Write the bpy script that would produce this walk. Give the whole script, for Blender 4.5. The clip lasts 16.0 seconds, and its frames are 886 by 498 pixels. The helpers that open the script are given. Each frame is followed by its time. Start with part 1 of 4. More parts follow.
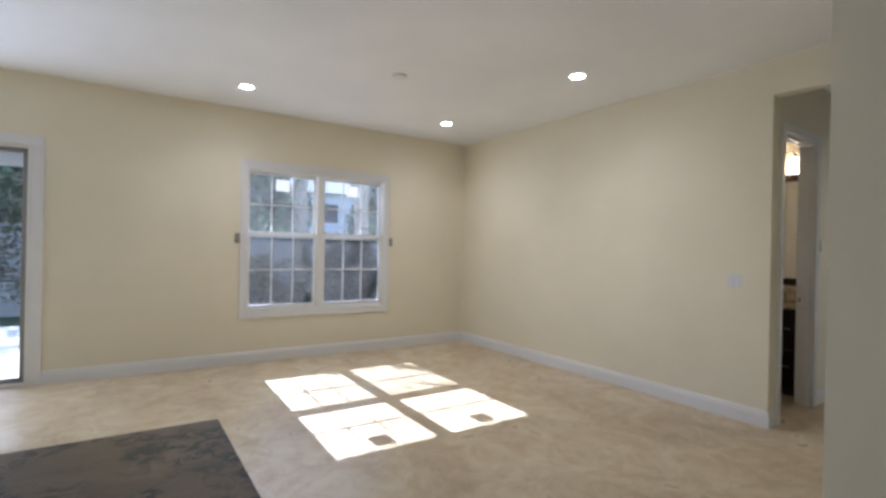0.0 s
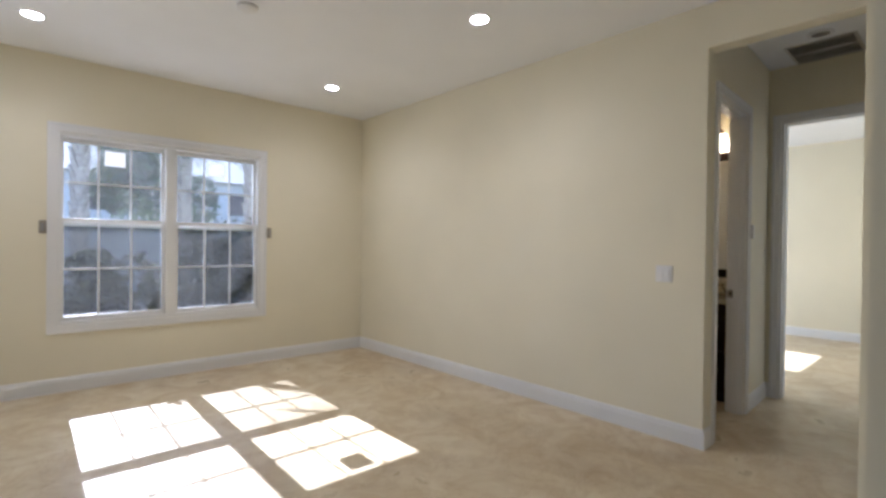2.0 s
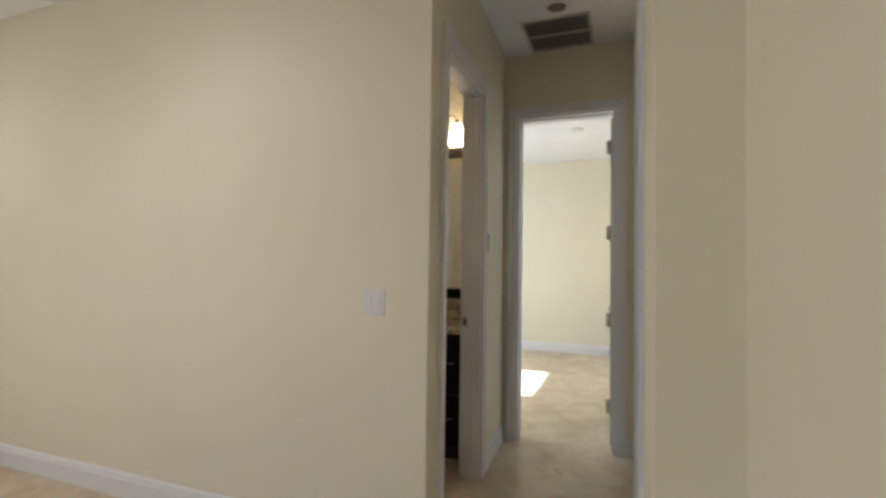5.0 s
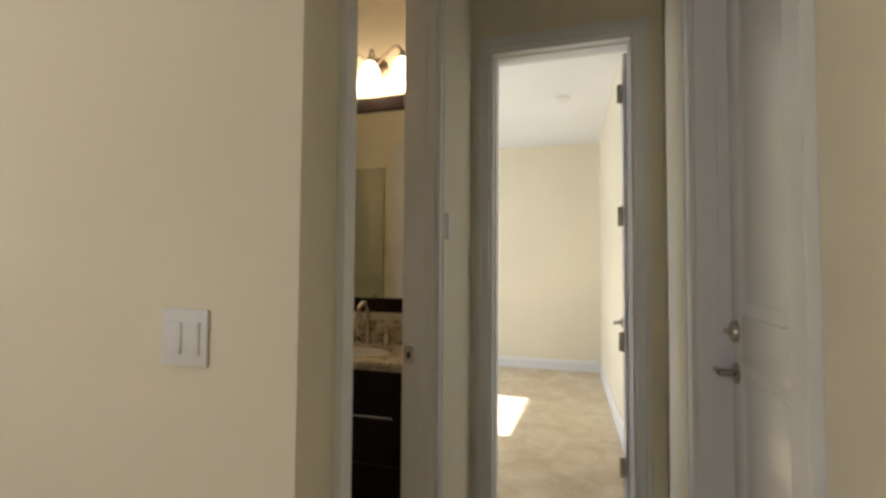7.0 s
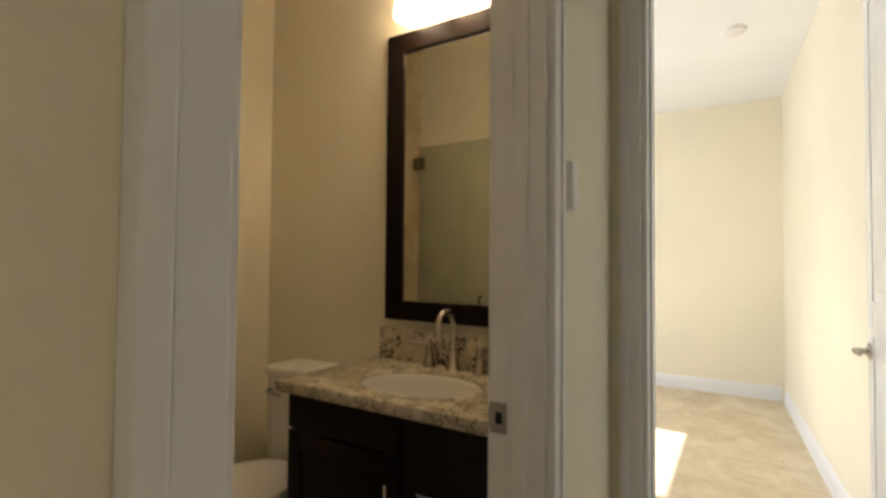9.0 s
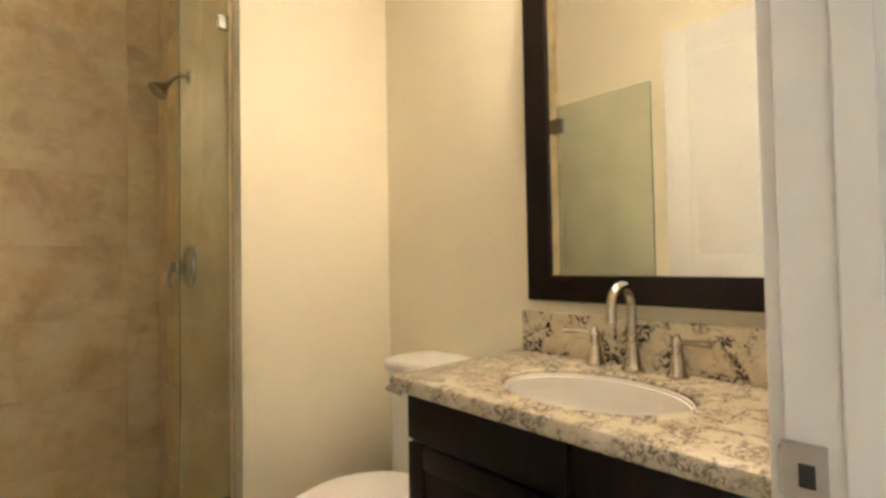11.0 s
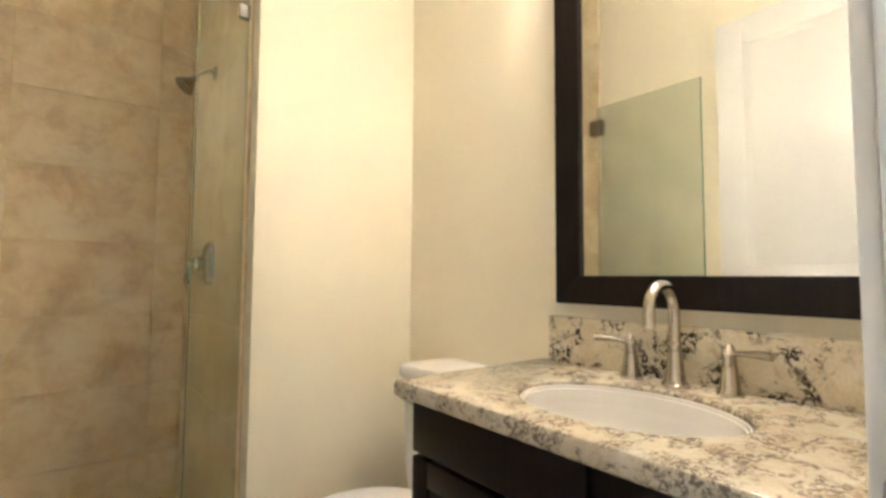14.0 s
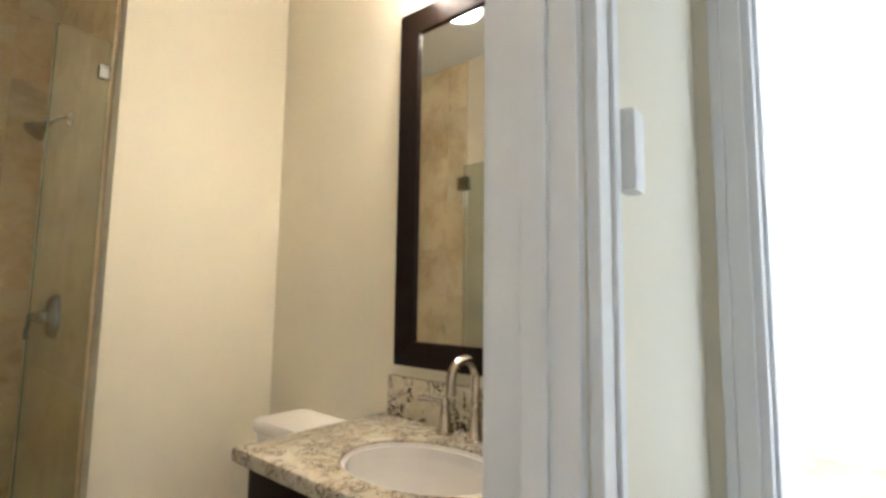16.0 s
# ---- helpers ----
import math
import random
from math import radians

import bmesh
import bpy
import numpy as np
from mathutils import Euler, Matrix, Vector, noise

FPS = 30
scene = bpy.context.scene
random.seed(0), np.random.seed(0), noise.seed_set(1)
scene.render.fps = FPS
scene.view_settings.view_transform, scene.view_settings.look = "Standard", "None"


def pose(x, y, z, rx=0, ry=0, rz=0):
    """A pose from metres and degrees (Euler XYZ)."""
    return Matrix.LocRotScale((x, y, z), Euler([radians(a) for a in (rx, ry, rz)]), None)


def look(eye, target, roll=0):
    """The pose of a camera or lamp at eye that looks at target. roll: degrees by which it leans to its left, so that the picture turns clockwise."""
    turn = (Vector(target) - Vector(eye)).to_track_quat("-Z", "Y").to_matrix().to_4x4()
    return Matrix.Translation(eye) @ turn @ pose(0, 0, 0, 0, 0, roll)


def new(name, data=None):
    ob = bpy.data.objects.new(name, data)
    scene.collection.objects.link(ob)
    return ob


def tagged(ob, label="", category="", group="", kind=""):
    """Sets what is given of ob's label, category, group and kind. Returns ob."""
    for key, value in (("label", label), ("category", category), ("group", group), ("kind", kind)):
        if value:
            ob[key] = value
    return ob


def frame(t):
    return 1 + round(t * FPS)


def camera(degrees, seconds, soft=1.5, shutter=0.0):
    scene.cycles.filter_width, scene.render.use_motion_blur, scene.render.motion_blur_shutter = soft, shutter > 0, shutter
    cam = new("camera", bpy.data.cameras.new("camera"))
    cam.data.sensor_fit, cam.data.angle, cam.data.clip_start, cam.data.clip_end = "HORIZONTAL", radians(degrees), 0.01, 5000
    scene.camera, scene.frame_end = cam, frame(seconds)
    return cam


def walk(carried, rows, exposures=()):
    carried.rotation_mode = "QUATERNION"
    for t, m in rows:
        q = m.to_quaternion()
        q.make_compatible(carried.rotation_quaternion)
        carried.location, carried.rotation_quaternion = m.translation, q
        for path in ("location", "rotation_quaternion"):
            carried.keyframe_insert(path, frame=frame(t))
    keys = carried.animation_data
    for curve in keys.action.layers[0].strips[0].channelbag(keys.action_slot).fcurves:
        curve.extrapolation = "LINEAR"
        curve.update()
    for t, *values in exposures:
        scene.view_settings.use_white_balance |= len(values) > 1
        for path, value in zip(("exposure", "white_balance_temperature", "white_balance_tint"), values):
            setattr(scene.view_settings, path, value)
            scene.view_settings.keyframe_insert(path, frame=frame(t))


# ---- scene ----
cam = camera(85.1, 16.0, soft=3.0)
PATH = [
    (0, (0.991, 0.52, 1.365), (2.099, 2.185, 1.366), 1.2),
    (0.5, (1.223, 0.628, 1.354), (2.382, 2.258, 1.364), 0.9),
    (1, (1.435, 0.756, 1.36), (2.658, 2.339, 1.356), 1.0),
    (1.5, (1.645, 0.926, 1.342), (2.92, 2.466, 1.331), 1.1),
    (2, (1.867, 1.066, 1.328), (3.207, 2.551, 1.313), 0.7),
    (2.5, (2.097, 1.202, 1.341), (3.532, 2.596, 1.324), 0.6),
    (3, (2.325, 1.342, 1.339), (3.875, 2.605, 1.344), 0.9),
    (3.5, (2.571, 1.401, 1.325), (4.231, 2.516, 1.368), 0.9),
    (4, (2.837, 1.426, 1.33), (4.586, 2.395, 1.385), 0.6),
    (4.5, (3.099, 1.451, 1.32), (4.918, 2.28, 1.389), 0.6),
    (5, (3.337, 1.466, 1.326), (5.206, 2.174, 1.387), 0.8),
    (5.2, (3.412, 1.478, 1.331), (5.304, 2.126, 1.379), 1.3),
    (7.5, (4.727, 1.783, 1.287), (6.636, 2.373, 1.374), 0.3),
    (8, (4.91, 1.804, 1.286), (6.758, 2.562, 1.376), 0.8),
    (8.2, (4.989, 1.817, 1.287), (6.809, 2.643, 1.372), 0.8),
    (8.5, (5.091, 1.88, 1.291), (6.873, 2.783, 1.364), 0.8),
    (9, (5.282, 1.965, 1.289), (6.98, 3.02, 1.348), 0.5),
    (9.7, (5.462, 2.091, 1.273), (7.048, 3.309, 1.315), 0.4),
    (10, (5.503, 2.146, 1.264), (7.04, 3.426, 1.302), -0.2),
    (12.3, (5.744, 2.4, 1.075), (6.948, 3.993, 1.171), -0.4),
    (12.5, (5.751, 2.407, 1.07), (6.948, 4.006, 1.176), -0.4),
    (13, (5.758, 2.417, 1.055), (6.944, 4.022, 1.182), -0.3),
    (13.5, (5.765, 2.398, 1.079), (6.961, 3.997, 1.199), -0.0),
    (14, (5.766, 2.348, 1.128), (6.996, 3.92, 1.246), 0.4),
    (14.5, (5.756, 2.288, 1.17), (7.045, 3.81, 1.319), 0.6),
    (15, (5.759, 2.223, 1.212), (7.116, 3.683, 1.376), 0.3),
    (15.5, (5.757, 2.153, 1.245), (7.198, 3.529, 1.427), 0.4),
    (16, (5.744, 2.09, 1.275), (7.268, 3.37, 1.474), 0.8),
]

EXPOSURES = [(0.0, 1.93, 5200, 17), (2.5, 1.93, 5300, 17), (5.0, 2.02, 5450, 16), (7.5, 1.93, 5950, 16), (9.0, 2.27, 6000, 16), (9.5, 2.72, 5900, 16), (10.0, 3.22, 5700, 16), (12.5, 4.22, 5120, 16),
             (13.5, 4.22, 4900, 15), (14.5, 4.18, 4800, 15), (15.5, 3.86, 4750, 15), (16.0, 3.70, 4750, 15)]
walk(cam, [(t, look(eye, target, roll)) for t, eye, target, roll in PATH], EXPOSURES)

# ---- world, sun, daylight ----
SUN_SLOPE, SUN_DRIFT = 0.718, 0.022
world = bpy.data.worlds.new("sky")
scene.world = world
world.use_nodes = True
sky = world.node_tree.nodes.new("ShaderNodeTexSky")
sky.sky_type, sky.sun_disc = "NISHITA", False
sky.sun_elevation, sky.sun_rotation = math.atan(SUN_SLOPE), SUN_DRIFT
world.node_tree.links.new(sky.outputs[0], world.node_tree.nodes["Background"].inputs[0])
world.node_tree.nodes["Background"].inputs[1].default_value = 0.14

sun = new("sun", bpy.data.lights.new("sun", "SUN"))
sun.data.energy, sun.data.angle, sun.data.color = 5.0, radians(0.5), (1.0, 0.97, 0.92)
sun.matrix_world = look((0, 0, 0), (-SUN_DRIFT, -1, -SUN_SLOPE))


def area_lamp(name, eye, target, w, h, power, color):
    lamp = new(name, bpy.data.lights.new(name, "AREA"))
    lamp.data.shape, lamp.data.size, lamp.data.size_y = "RECTANGLE", w, h
    lamp.data.energy, lamp.data.color = power, color
    lamp.matrix_world = look(eye, target)
    return lamp


def bulb(name, at, power, color, radius=0.03):
    lamp = new(name, bpy.data.lights.new(name, "POINT"))
    lamp.data.energy, lamp.data.color, lamp.data.shadow_soft_size = power, color, radius
    lamp.location = at
    return lamp


# daylight of the sliding door, and of the bedroom window
area_lamp("slider_daylight", (-0.85, 6.40, 1.2), (-0.85, 0, 1.0), 1.5, 2.1, 12, (0.95, 0.98, 1.0))
area_lamp("bedroom_daylight", (8.9, 5.28, 1.45), (8.9, 0, 1.2), 1.2, 1.5, 12, (0.88, 0.95, 1.0))

# ---- materials ----


def principled(name, color, rough=0.5, metal=0.0, spec=0.5):
    m = bpy.data.materials.new(name)
    m.use_nodes = True
    b = m.node_tree.nodes["Principled BSDF"]
    b.inputs["Base Color"].default_value = (*color, 1)
    b.inputs["Roughness"].default_value = rough
    b.inputs["Metallic"].default_value = metal
    b.inputs["Specular IOR Level"].default_value = spec
    return m, m.node_tree.nodes, m.node_tree.links, b


def coords(nodes, links, scale=(1, 1, 1)):
    tc = nodes.new("ShaderNodeTexCoord")
    mp = nodes.new("ShaderNodeMapping")
    mp.inputs["Scale"].default_value = scale
    links.new(tc.outputs["Object"], mp.inputs["Vector"])
    return mp.outputs["Vector"]


def noise_tex(nodes, links, vec, scale, detail=4.0, rough=0.55, distort=0.0):
    n = nodes.new("ShaderNodeTexNoise")
    n.inputs["Scale"].default_value, n.inputs["Detail"].default_value = scale, detail
    n.inputs["Roughness"].default_value, n.inputs["Distortion"].default_value = rough, distort
    links.new(vec, n.inputs["Vector"])
    return n.outputs["Fac"]


def ramp(nodes, links, fac, stops):
    r = nodes.new("ShaderNodeValToRGB")
    r.color_ramp.elements.remove(r.color_ramp.elements[1])
    for i, (p, c) in enumerate(stops):
        e = r.color_ramp.elements[0] if i == 0 else r.color_ramp.elements.new(p)
        e.position, e.color = p, (*c, 1)
    links.new(fac, r.inputs["Fac"])
    return r.outputs["Color"]


def mixc(nodes, links, a, b, fac, mode="MIX"):
    n = nodes.new("ShaderNodeMix")
    n.data_type, n.blend_type = "RGBA", mode
    for sock, v in ((n.inputs[6], a), (n.inputs[7], b)):
        if isinstance(v, tuple):
            sock.default_value = (*v, 1)
        else:
            links.new(v, sock)
    if isinstance(fac, float):
        n.inputs[0].default_value = fac
    else:
        links.new(fac, n.inputs[0])
    return n.outputs[2]


def bump(nodes, links, b, height, strength, distance):
    n = nodes.new("ShaderNodeBump")
    n.inputs["Strength"].default_value, n.inputs["Distance"].default_value = strength, distance
    links.new(height, n.inputs["Height"])
    links.new(n.outputs["Normal"], b.inputs["Normal"])


def paint(name, color, rough, grain=0.15, bump_size=220.0):
    """Rolled paint: faint large drift in tone, fine orange-peel relief."""
    m, nodes, links, b = principled(name, color, rough)
    v = coords(nodes, links)
    big = noise_tex(nodes, links, v, 0.7, 3)
    dark = tuple(c * 0.94 for c in color)
    lite = tuple(min(1, c * 1.03) for c in color)
    links.new(ramp(nodes, links, big, [(0.3, dark), (0.7, lite)]), b.inputs["Base Color"])
    fine = noise_tex(nodes, links, v, bump_size, 2)
    bump(nodes, links, b, fine, grain, 0.002)
    return m


def wood(name, dark, lite, rough):
    m, nodes, links, b = principled(name, dark, rough)
    v = coords(nodes, links, (12, 12, 1.2))
    n = noise_tex(nodes, links, v, 6, 6, 0.6, 0.4)
    links.new(ramp(nodes, links, n, [(0.3, dark), (0.75, lite)]), b.inputs["Base Color"])
    b.inputs["Specular IOR Level"].default_value = 0.18
    bump(nodes, links, b, n, 0.08, 0.002)
    return m


def marble_floor():
    m, nodes, links, b = principled("cream_marble", (0.7, 0.58, 0.4), 0.32)
    v = coords(nodes, links)
    big = noise_tex(nodes, links, v, 0.9, 5, 0.6, 0.6)
    mid = noise_tex(nodes, links, v, 3.2, 7, 0.62, 1.0)
    vein = noise_tex(nodes, links, v, 1.7, 9, 0.7, 2.2)
    base = ramp(nodes, links, big, [(0.30, (0.56, 0.455, 0.305)), (0.52, (0.71, 0.61, 0.425)), (0.75, (0.79, 0.70, 0.52))])
    spots = ramp(nodes, links, mid, [(0.38, (0.72, 0.61, 0.46)), (0.6, (1, 1, 1))])
    c = mixc(nodes, links, base, spots, 0.55, "MULTIPLY")
    lines = ramp(nodes, links, vein, [(0.46, (1, 1, 1)), (0.495, (0.74, 0.62, 0.48)), (0.53, (1, 1, 1))])
    links.new(mixc(nodes, links, c, lines, 0.35, "MULTIPLY"), b.inputs["Base Color"])
    rr = ramp(nodes, links, mid, [(0.3, (0.42, 0.42, 0.42)), (0.7, (0.26, 0.26, 0.26))])
    links.new(rr, b.inputs["Roughness"])
    bump(nodes, links, b, mid, 0.03, 0.004)
    return m


def travertine():
    m, nodes, links, b = principled("travertine", (0.5, 0.36, 0.2), 0.38)
    info = nodes.new("ShaderNodeObjectInfo")
    tc = nodes.new("ShaderNodeTexCoord")
    geo = nodes.new("ShaderNodeNewGeometry")
    add = nodes.new("ShaderNodeVectorMath")
    add.operation = "MULTIPLY_ADD"
    links.new(info.outputs["Random"], add.inputs[0])
    add.inputs[1].default_value = (9, 7, 11)
    links.new(geo.outputs["Position"], add.inputs[2])
    v = add.outputs[0]
    big = noise_tex(nodes, links, v, 2.6, 5, 0.6, 0.4)
    mid = noise_tex(nodes, links, v, 8.0, 8, 0.66, 0.35)
    pit = noise_tex(nodes, links, v, 46, 3, 0.6)
    base = ramp(nodes, links, big, [(0.28, (0.71, 0.56, 0.32)), (0.48, (0.82, 0.70, 0.44)), (0.72, (0.87, 0.78, 0.54))])
    cloud = ramp(nodes, links, mid, [(0.36, (0.80, 0.70, 0.53)), (0.55, (1, 1, 1))])
    c = mixc(nodes, links, base, cloud, 0.6, "MULTIPLY")
    blot = noise_tex(nodes, links, v, 3.4, 9, 0.66, 0.5)
    c = mixc(nodes, links, c, (0.46, 0.33, 0.17), ramp(nodes, links, blot, [(0.53, (0, 0, 0)), (0.70, (0.62, 0.62, 0.62))]))
    tone = nodes.new("ShaderNodeMapRange")
    tone.inputs["To Min"].default_value, tone.inputs["To Max"].default_value = 0.93, 1.04
    links.new(info.outputs["Random"], tone.inputs["Value"])
    hsv = nodes.new("ShaderNodeHueSaturation")
    links.new(tone.outputs[0], hsv.inputs["Value"])
    links.new(c, hsv.inputs["Color"])
    links.new(hsv.outputs[0], b.inputs["Base Color"])
    bump(nodes, links, b, pit, 0.08, 0.003)
    return m


def granite(name, ground, blotch, speck, scale=1.0, rough=0.16):
    m, nodes, links, b = principled(name, ground[1], rough)
    v = coords(nodes, links)
    big = noise_tex(nodes, links, v, 7 * scale, 5, 0.6, 1.0)
    warm = noise_tex(nodes, links, v, 22 * scale, 6, 0.65, 0.8)
    clump = noise_tex(nodes, links, v, 10 * scale, 4, 0.6, 1.0)
    fine = noise_tex(nodes, links, v, 62 * scale, 5, 0.7, 0.8)
    grain = noise_tex(nodes, links, v, 190 * scale, 3, 0.7)
    base = ramp(nodes, links, big, [(0.32, ground[0]), (0.55, ground[1]), (0.72, ground[2])])
    c = mixc(nodes, links, base, blotch, ramp(nodes, links, warm, [(0.56, (0, 0, 0)), (0.68, (0.75, 0.75, 0.75))]))
    mask = nodes.new("ShaderNodeMath")
    mask.operation = "MULTIPLY"
    links.new(ramp(nodes, links, clump, [(0.455, (0, 0, 0)), (0.54, (1, 1, 1))]), mask.inputs[0])
    links.new(ramp(nodes, links, fine, [(0.47, (0, 0, 0)), (0.52, (1, 1, 1))]), mask.inputs[1])
    c = mixc(nodes, links, c, speck, mask.outputs[0])
    c = mixc(nodes, links, c, ramp(nodes, links, grain, [(0.35, (0.72, 0.70, 0.66)), (0.6, (1, 1, 1))]), 0.5, "MULTIPLY")
    links.new(c, b.inputs["Base Color"])
    bump(nodes, links, b, fine, 0.02, 0.001)
    return m


def brushed(name, color, rough):
    m, nodes, links, b = principled(name, color, rough, 1.0)
    v = coords(nodes, links, (1, 1, 14))
    n = noise_tex(nodes, links, v, 60, 3)
    rr = ramp(nodes, links, n, [(0.3, (rough * 0.8,) * 3), (0.7, (rough * 1.25,) * 3)])
    links.new(rr, b.inputs["Roughness"])
    return m


def glow(name, color, strength):
    m = bpy.data.materials.new(name)
    m.use_nodes = True
    b = m.node_tree.nodes["Principled BSDF"]
    b.inputs["Base Color"].default_value = (0.9, 0.88, 0.84, 1)
    b.inputs["Emission Color"].default_value = (*color, 1)
    b.inputs["Emission Strength"].default_value = strength
    return m


def pane_glass(name, tint, rough=0.0, film_share=0.02, haze=(0.80, 0.86, 0.95)):
    """Thin pane: mostly clear, with a mirror's share of the light by angle."""
    m = bpy.data.materials.new(name)
    m.use_nodes = True
    nodes, links = m.node_tree.nodes, m.node_tree.links
    nodes.remove(nodes["Principled BSDF"])
    through_ = nodes.new("ShaderNodeBsdfTransparent")
    through_.inputs[0].default_value = (*tint, 1)
    gloss = nodes.new("ShaderNodeBsdfGlossy")
    gloss.inputs["Roughness"].default_value = rough
    fres = nodes.new("ShaderNodeFresnel")
    fres.inputs[0].default_value = 1.5
    mx = nodes.new("ShaderNodeMixShader")
    links.new(fres.outputs[0], mx.inputs[0])
    links.new(through_.outputs[0], mx.inputs[1])
    links.new(gloss.outputs[0], mx.inputs[2])
    # haze put in as a translucent film: dusty glare on windows, milky shower glass
    film = nodes.new("ShaderNodeBsdfTranslucent")
    film.inputs[0].default_value = (*haze, 1)
    hazed = nodes.new("ShaderNodeMixShader")
    tc = nodes.new("ShaderNodeNewGeometry")
    streak = noise_tex(nodes, links, tc.outputs["Position"], 5.0, 5, 0.6)
    amount = nodes.new("ShaderNodeMapRange")
    amount.inputs["From Min"].default_value, amount.inputs["From Max"].default_value = 0.3, 0.7
    amount.inputs["To Min"].default_value, amount.inputs["To Max"].default_value = film_share * 0.6, film_share * 1.4
    links.new(streak, amount.inputs["Value"])
    links.new(amount.outputs[0], hazed.inputs[0])
    links.new(mx.outputs[0], hazed.inputs[1])
    links.new(film.outputs[0], hazed.inputs[2])
    links.new(hazed.outputs[0], nodes["Material Output"].inputs[0])
    return m


def paper():
    m, nodes, links, b = principled("white_sticker", (0.82, 0.82, 0.80), 0.7)
    back = nodes.new("ShaderNodeBsdfTranslucent")
    back.inputs[0].default_value = (0.85, 0.85, 0.85, 1)
    mx = nodes.new("ShaderNodeMixShader")
    mx.inputs[0].default_value = 0.35
    links.new(b.outputs[0], mx.inputs[1])
    links.new(back.outputs[0], mx.inputs[2])
    links.new(mx.outputs[0], nodes["Material Output"].inputs[0])
    return m


def screen_mesh():
    m = bpy.data.materials.new("insect_screen")
    m.use_nodes = True
    nodes, links = m.node_tree.nodes, m.node_tree.links
    b = nodes["Principled BSDF"]
    b.inputs["Base Color"].default_value = (0.035, 0.037, 0.04, 1)
    clear = nodes.new("ShaderNodeBsdfTransparent")
    mx = nodes.new("ShaderNodeMixShader")
    mx.inputs[0].default_value = 0.26
    links.new(clear.outputs[0], mx.inputs[1])
    links.new(b.outputs[0], mx.inputs[2])
    links.new(mx.outputs[0], nodes["Material Output"].inputs[0])
    return m


def earth(name, a, b_, scale, rough=0.9):
    m, nodes, links, b = principled(name, a, rough)
    v = coords(nodes, links)
    n = noise_tex(nodes, links, v, scale, 8, 0.65, 0.5)
    links.new(ramp(nodes, links, n, [(0.35, a), (0.65, b_)]), b.inputs["Base Color"])
    bump(nodes, links, b, n, 0.4, 0.03)
    return m


def leafy(name, a, b_):
    m, nodes, links, b = principled(name, a, 0.8, 0.0, 0.15)
    geo = nodes.new("ShaderNodeNewGeometry")
    links.new(ramp(nodes, links, geo.outputs["Random Per Island"], [(0.0, a), (1.0, b_)]), b.inputs["Base Color"])
    return m


WALL = paint("cream_wall_paint", (0.835, 0.775, 0.60), 0.6)
CEIL = paint("white_ceiling_paint", (0.88, 0.885, 0.89), 0.75, 0.3, 120.0)
TRIM = paint("white_trim_paint", (0.81, 0.805, 0.795), 0.4, 0.05)
DOOR = paint("white_door_paint", (0.79, 0.785, 0.765), 0.24, 0.03)
PLASTIC = principled("white_plastic", (0.80, 0.79, 0.77), 0.35)[0]
PLASTIC_GREY = principled("grey_plastic", (0.30, 0.29, 0.27), 0.5)[0]
TAN_PLATE = principled("tan_metal_plate", (0.30, 0.26, 0.20), 0.5)[0]
# shade of toe kicks and latch hole put into one near-black; also house windows
DARK = principled("shade_black", (0.03, 0.03, 0.03), 0.8)[0]
FLOOR = marble_floor()
TRAV = travertine()
GROUT = earth("tile_grout", (0.56, 0.43, 0.28), (0.62, 0.49, 0.33), 60)
GRANITE = granite("cream_granite", ((0.53, 0.455, 0.315), (0.61, 0.555, 0.425), (0.67, 0.63, 0.54)), (0.44, 0.35, 0.22), (0.21, 0.18, 0.15), 1.9)
GRANITE_BACK = granite("cream_granite_cluster", ((0.60, 0.52, 0.36), (0.69, 0.62, 0.46), (0.75, 0.70, 0.58)), (0.46, 0.35, 0.20), (0.035, 0.03, 0.03))
GRANITE_DARK = granite("brown_granite", ((0.11, 0.08, 0.05), (0.20, 0.152, 0.098), (0.28, 0.222, 0.145)), (0.07, 0.055, 0.04), (0.02, 0.018, 0.016), 0.45, 0.42)
ESPRESSO = wood("espresso_wood", (0.005, 0.003, 0.0025), (0.014, 0.008, 0.005), 0.36)
PORCELAIN = principled("white_porcelain", (0.82, 0.80, 0.76), 0.08)[0]
NICKEL = brushed("brushed_nickel", (0.47, 0.43, 0.37), 0.22)
CHROME = brushed("satin_chrome", (0.40, 0.41, 0.42), 0.20)
BRONZE = brushed("aged_bronze", (0.30, 0.24, 0.18), 0.35)
SHADE = glow("lit_opal_glass", (1.0, 0.74, 0.43), 2.9)
CAN = glow("lit_lamp_lens", (1.0, 0.93, 0.82), 14.0)
CANOFF = principled("unlit_lamp_lens", (0.16, 0.15, 0.135), 0.4)[0]
MIRROR = principled("mirror_silver", (0.90, 0.92, 0.90), 0.02, 1.0)[0]
PANE = pane_glass("window_glass", (0.93, 0.95, 0.95), 0.0, 0.015, (0.88, 0.87, 0.90))
SHOWER_GLASS = pane_glass("greenish_shower_glass", (0.97, 0.985, 0.955), 0.0, 0.09, (0.74, 0.84, 0.68))
GLASS_EDGE = principled("green_glass_edge", (0.10, 0.22, 0.15), 0.15)[0]
VINYL = principled("white_vinyl", (0.80, 0.80, 0.79), 0.35)[0]
SCREEN = screen_mesh()
PAPER = paper()
VENT = principled("grey_vent_metal", (0.55, 0.53, 0.48), 0.5)[0]
# shade behind the louvres, put into a flat dark grey
VENT_BACK = principled("grille_gap_shade", (0.15, 0.145, 0.13), 0.9)[0]
GRASS = earth("lawn", (0.045, 0.07, 0.025), (0.09, 0.12, 0.045), 9)
CONCRETE = earth("pale_concrete", (0.50, 0.49, 0.46), (0.58, 0.57, 0.54), 6)
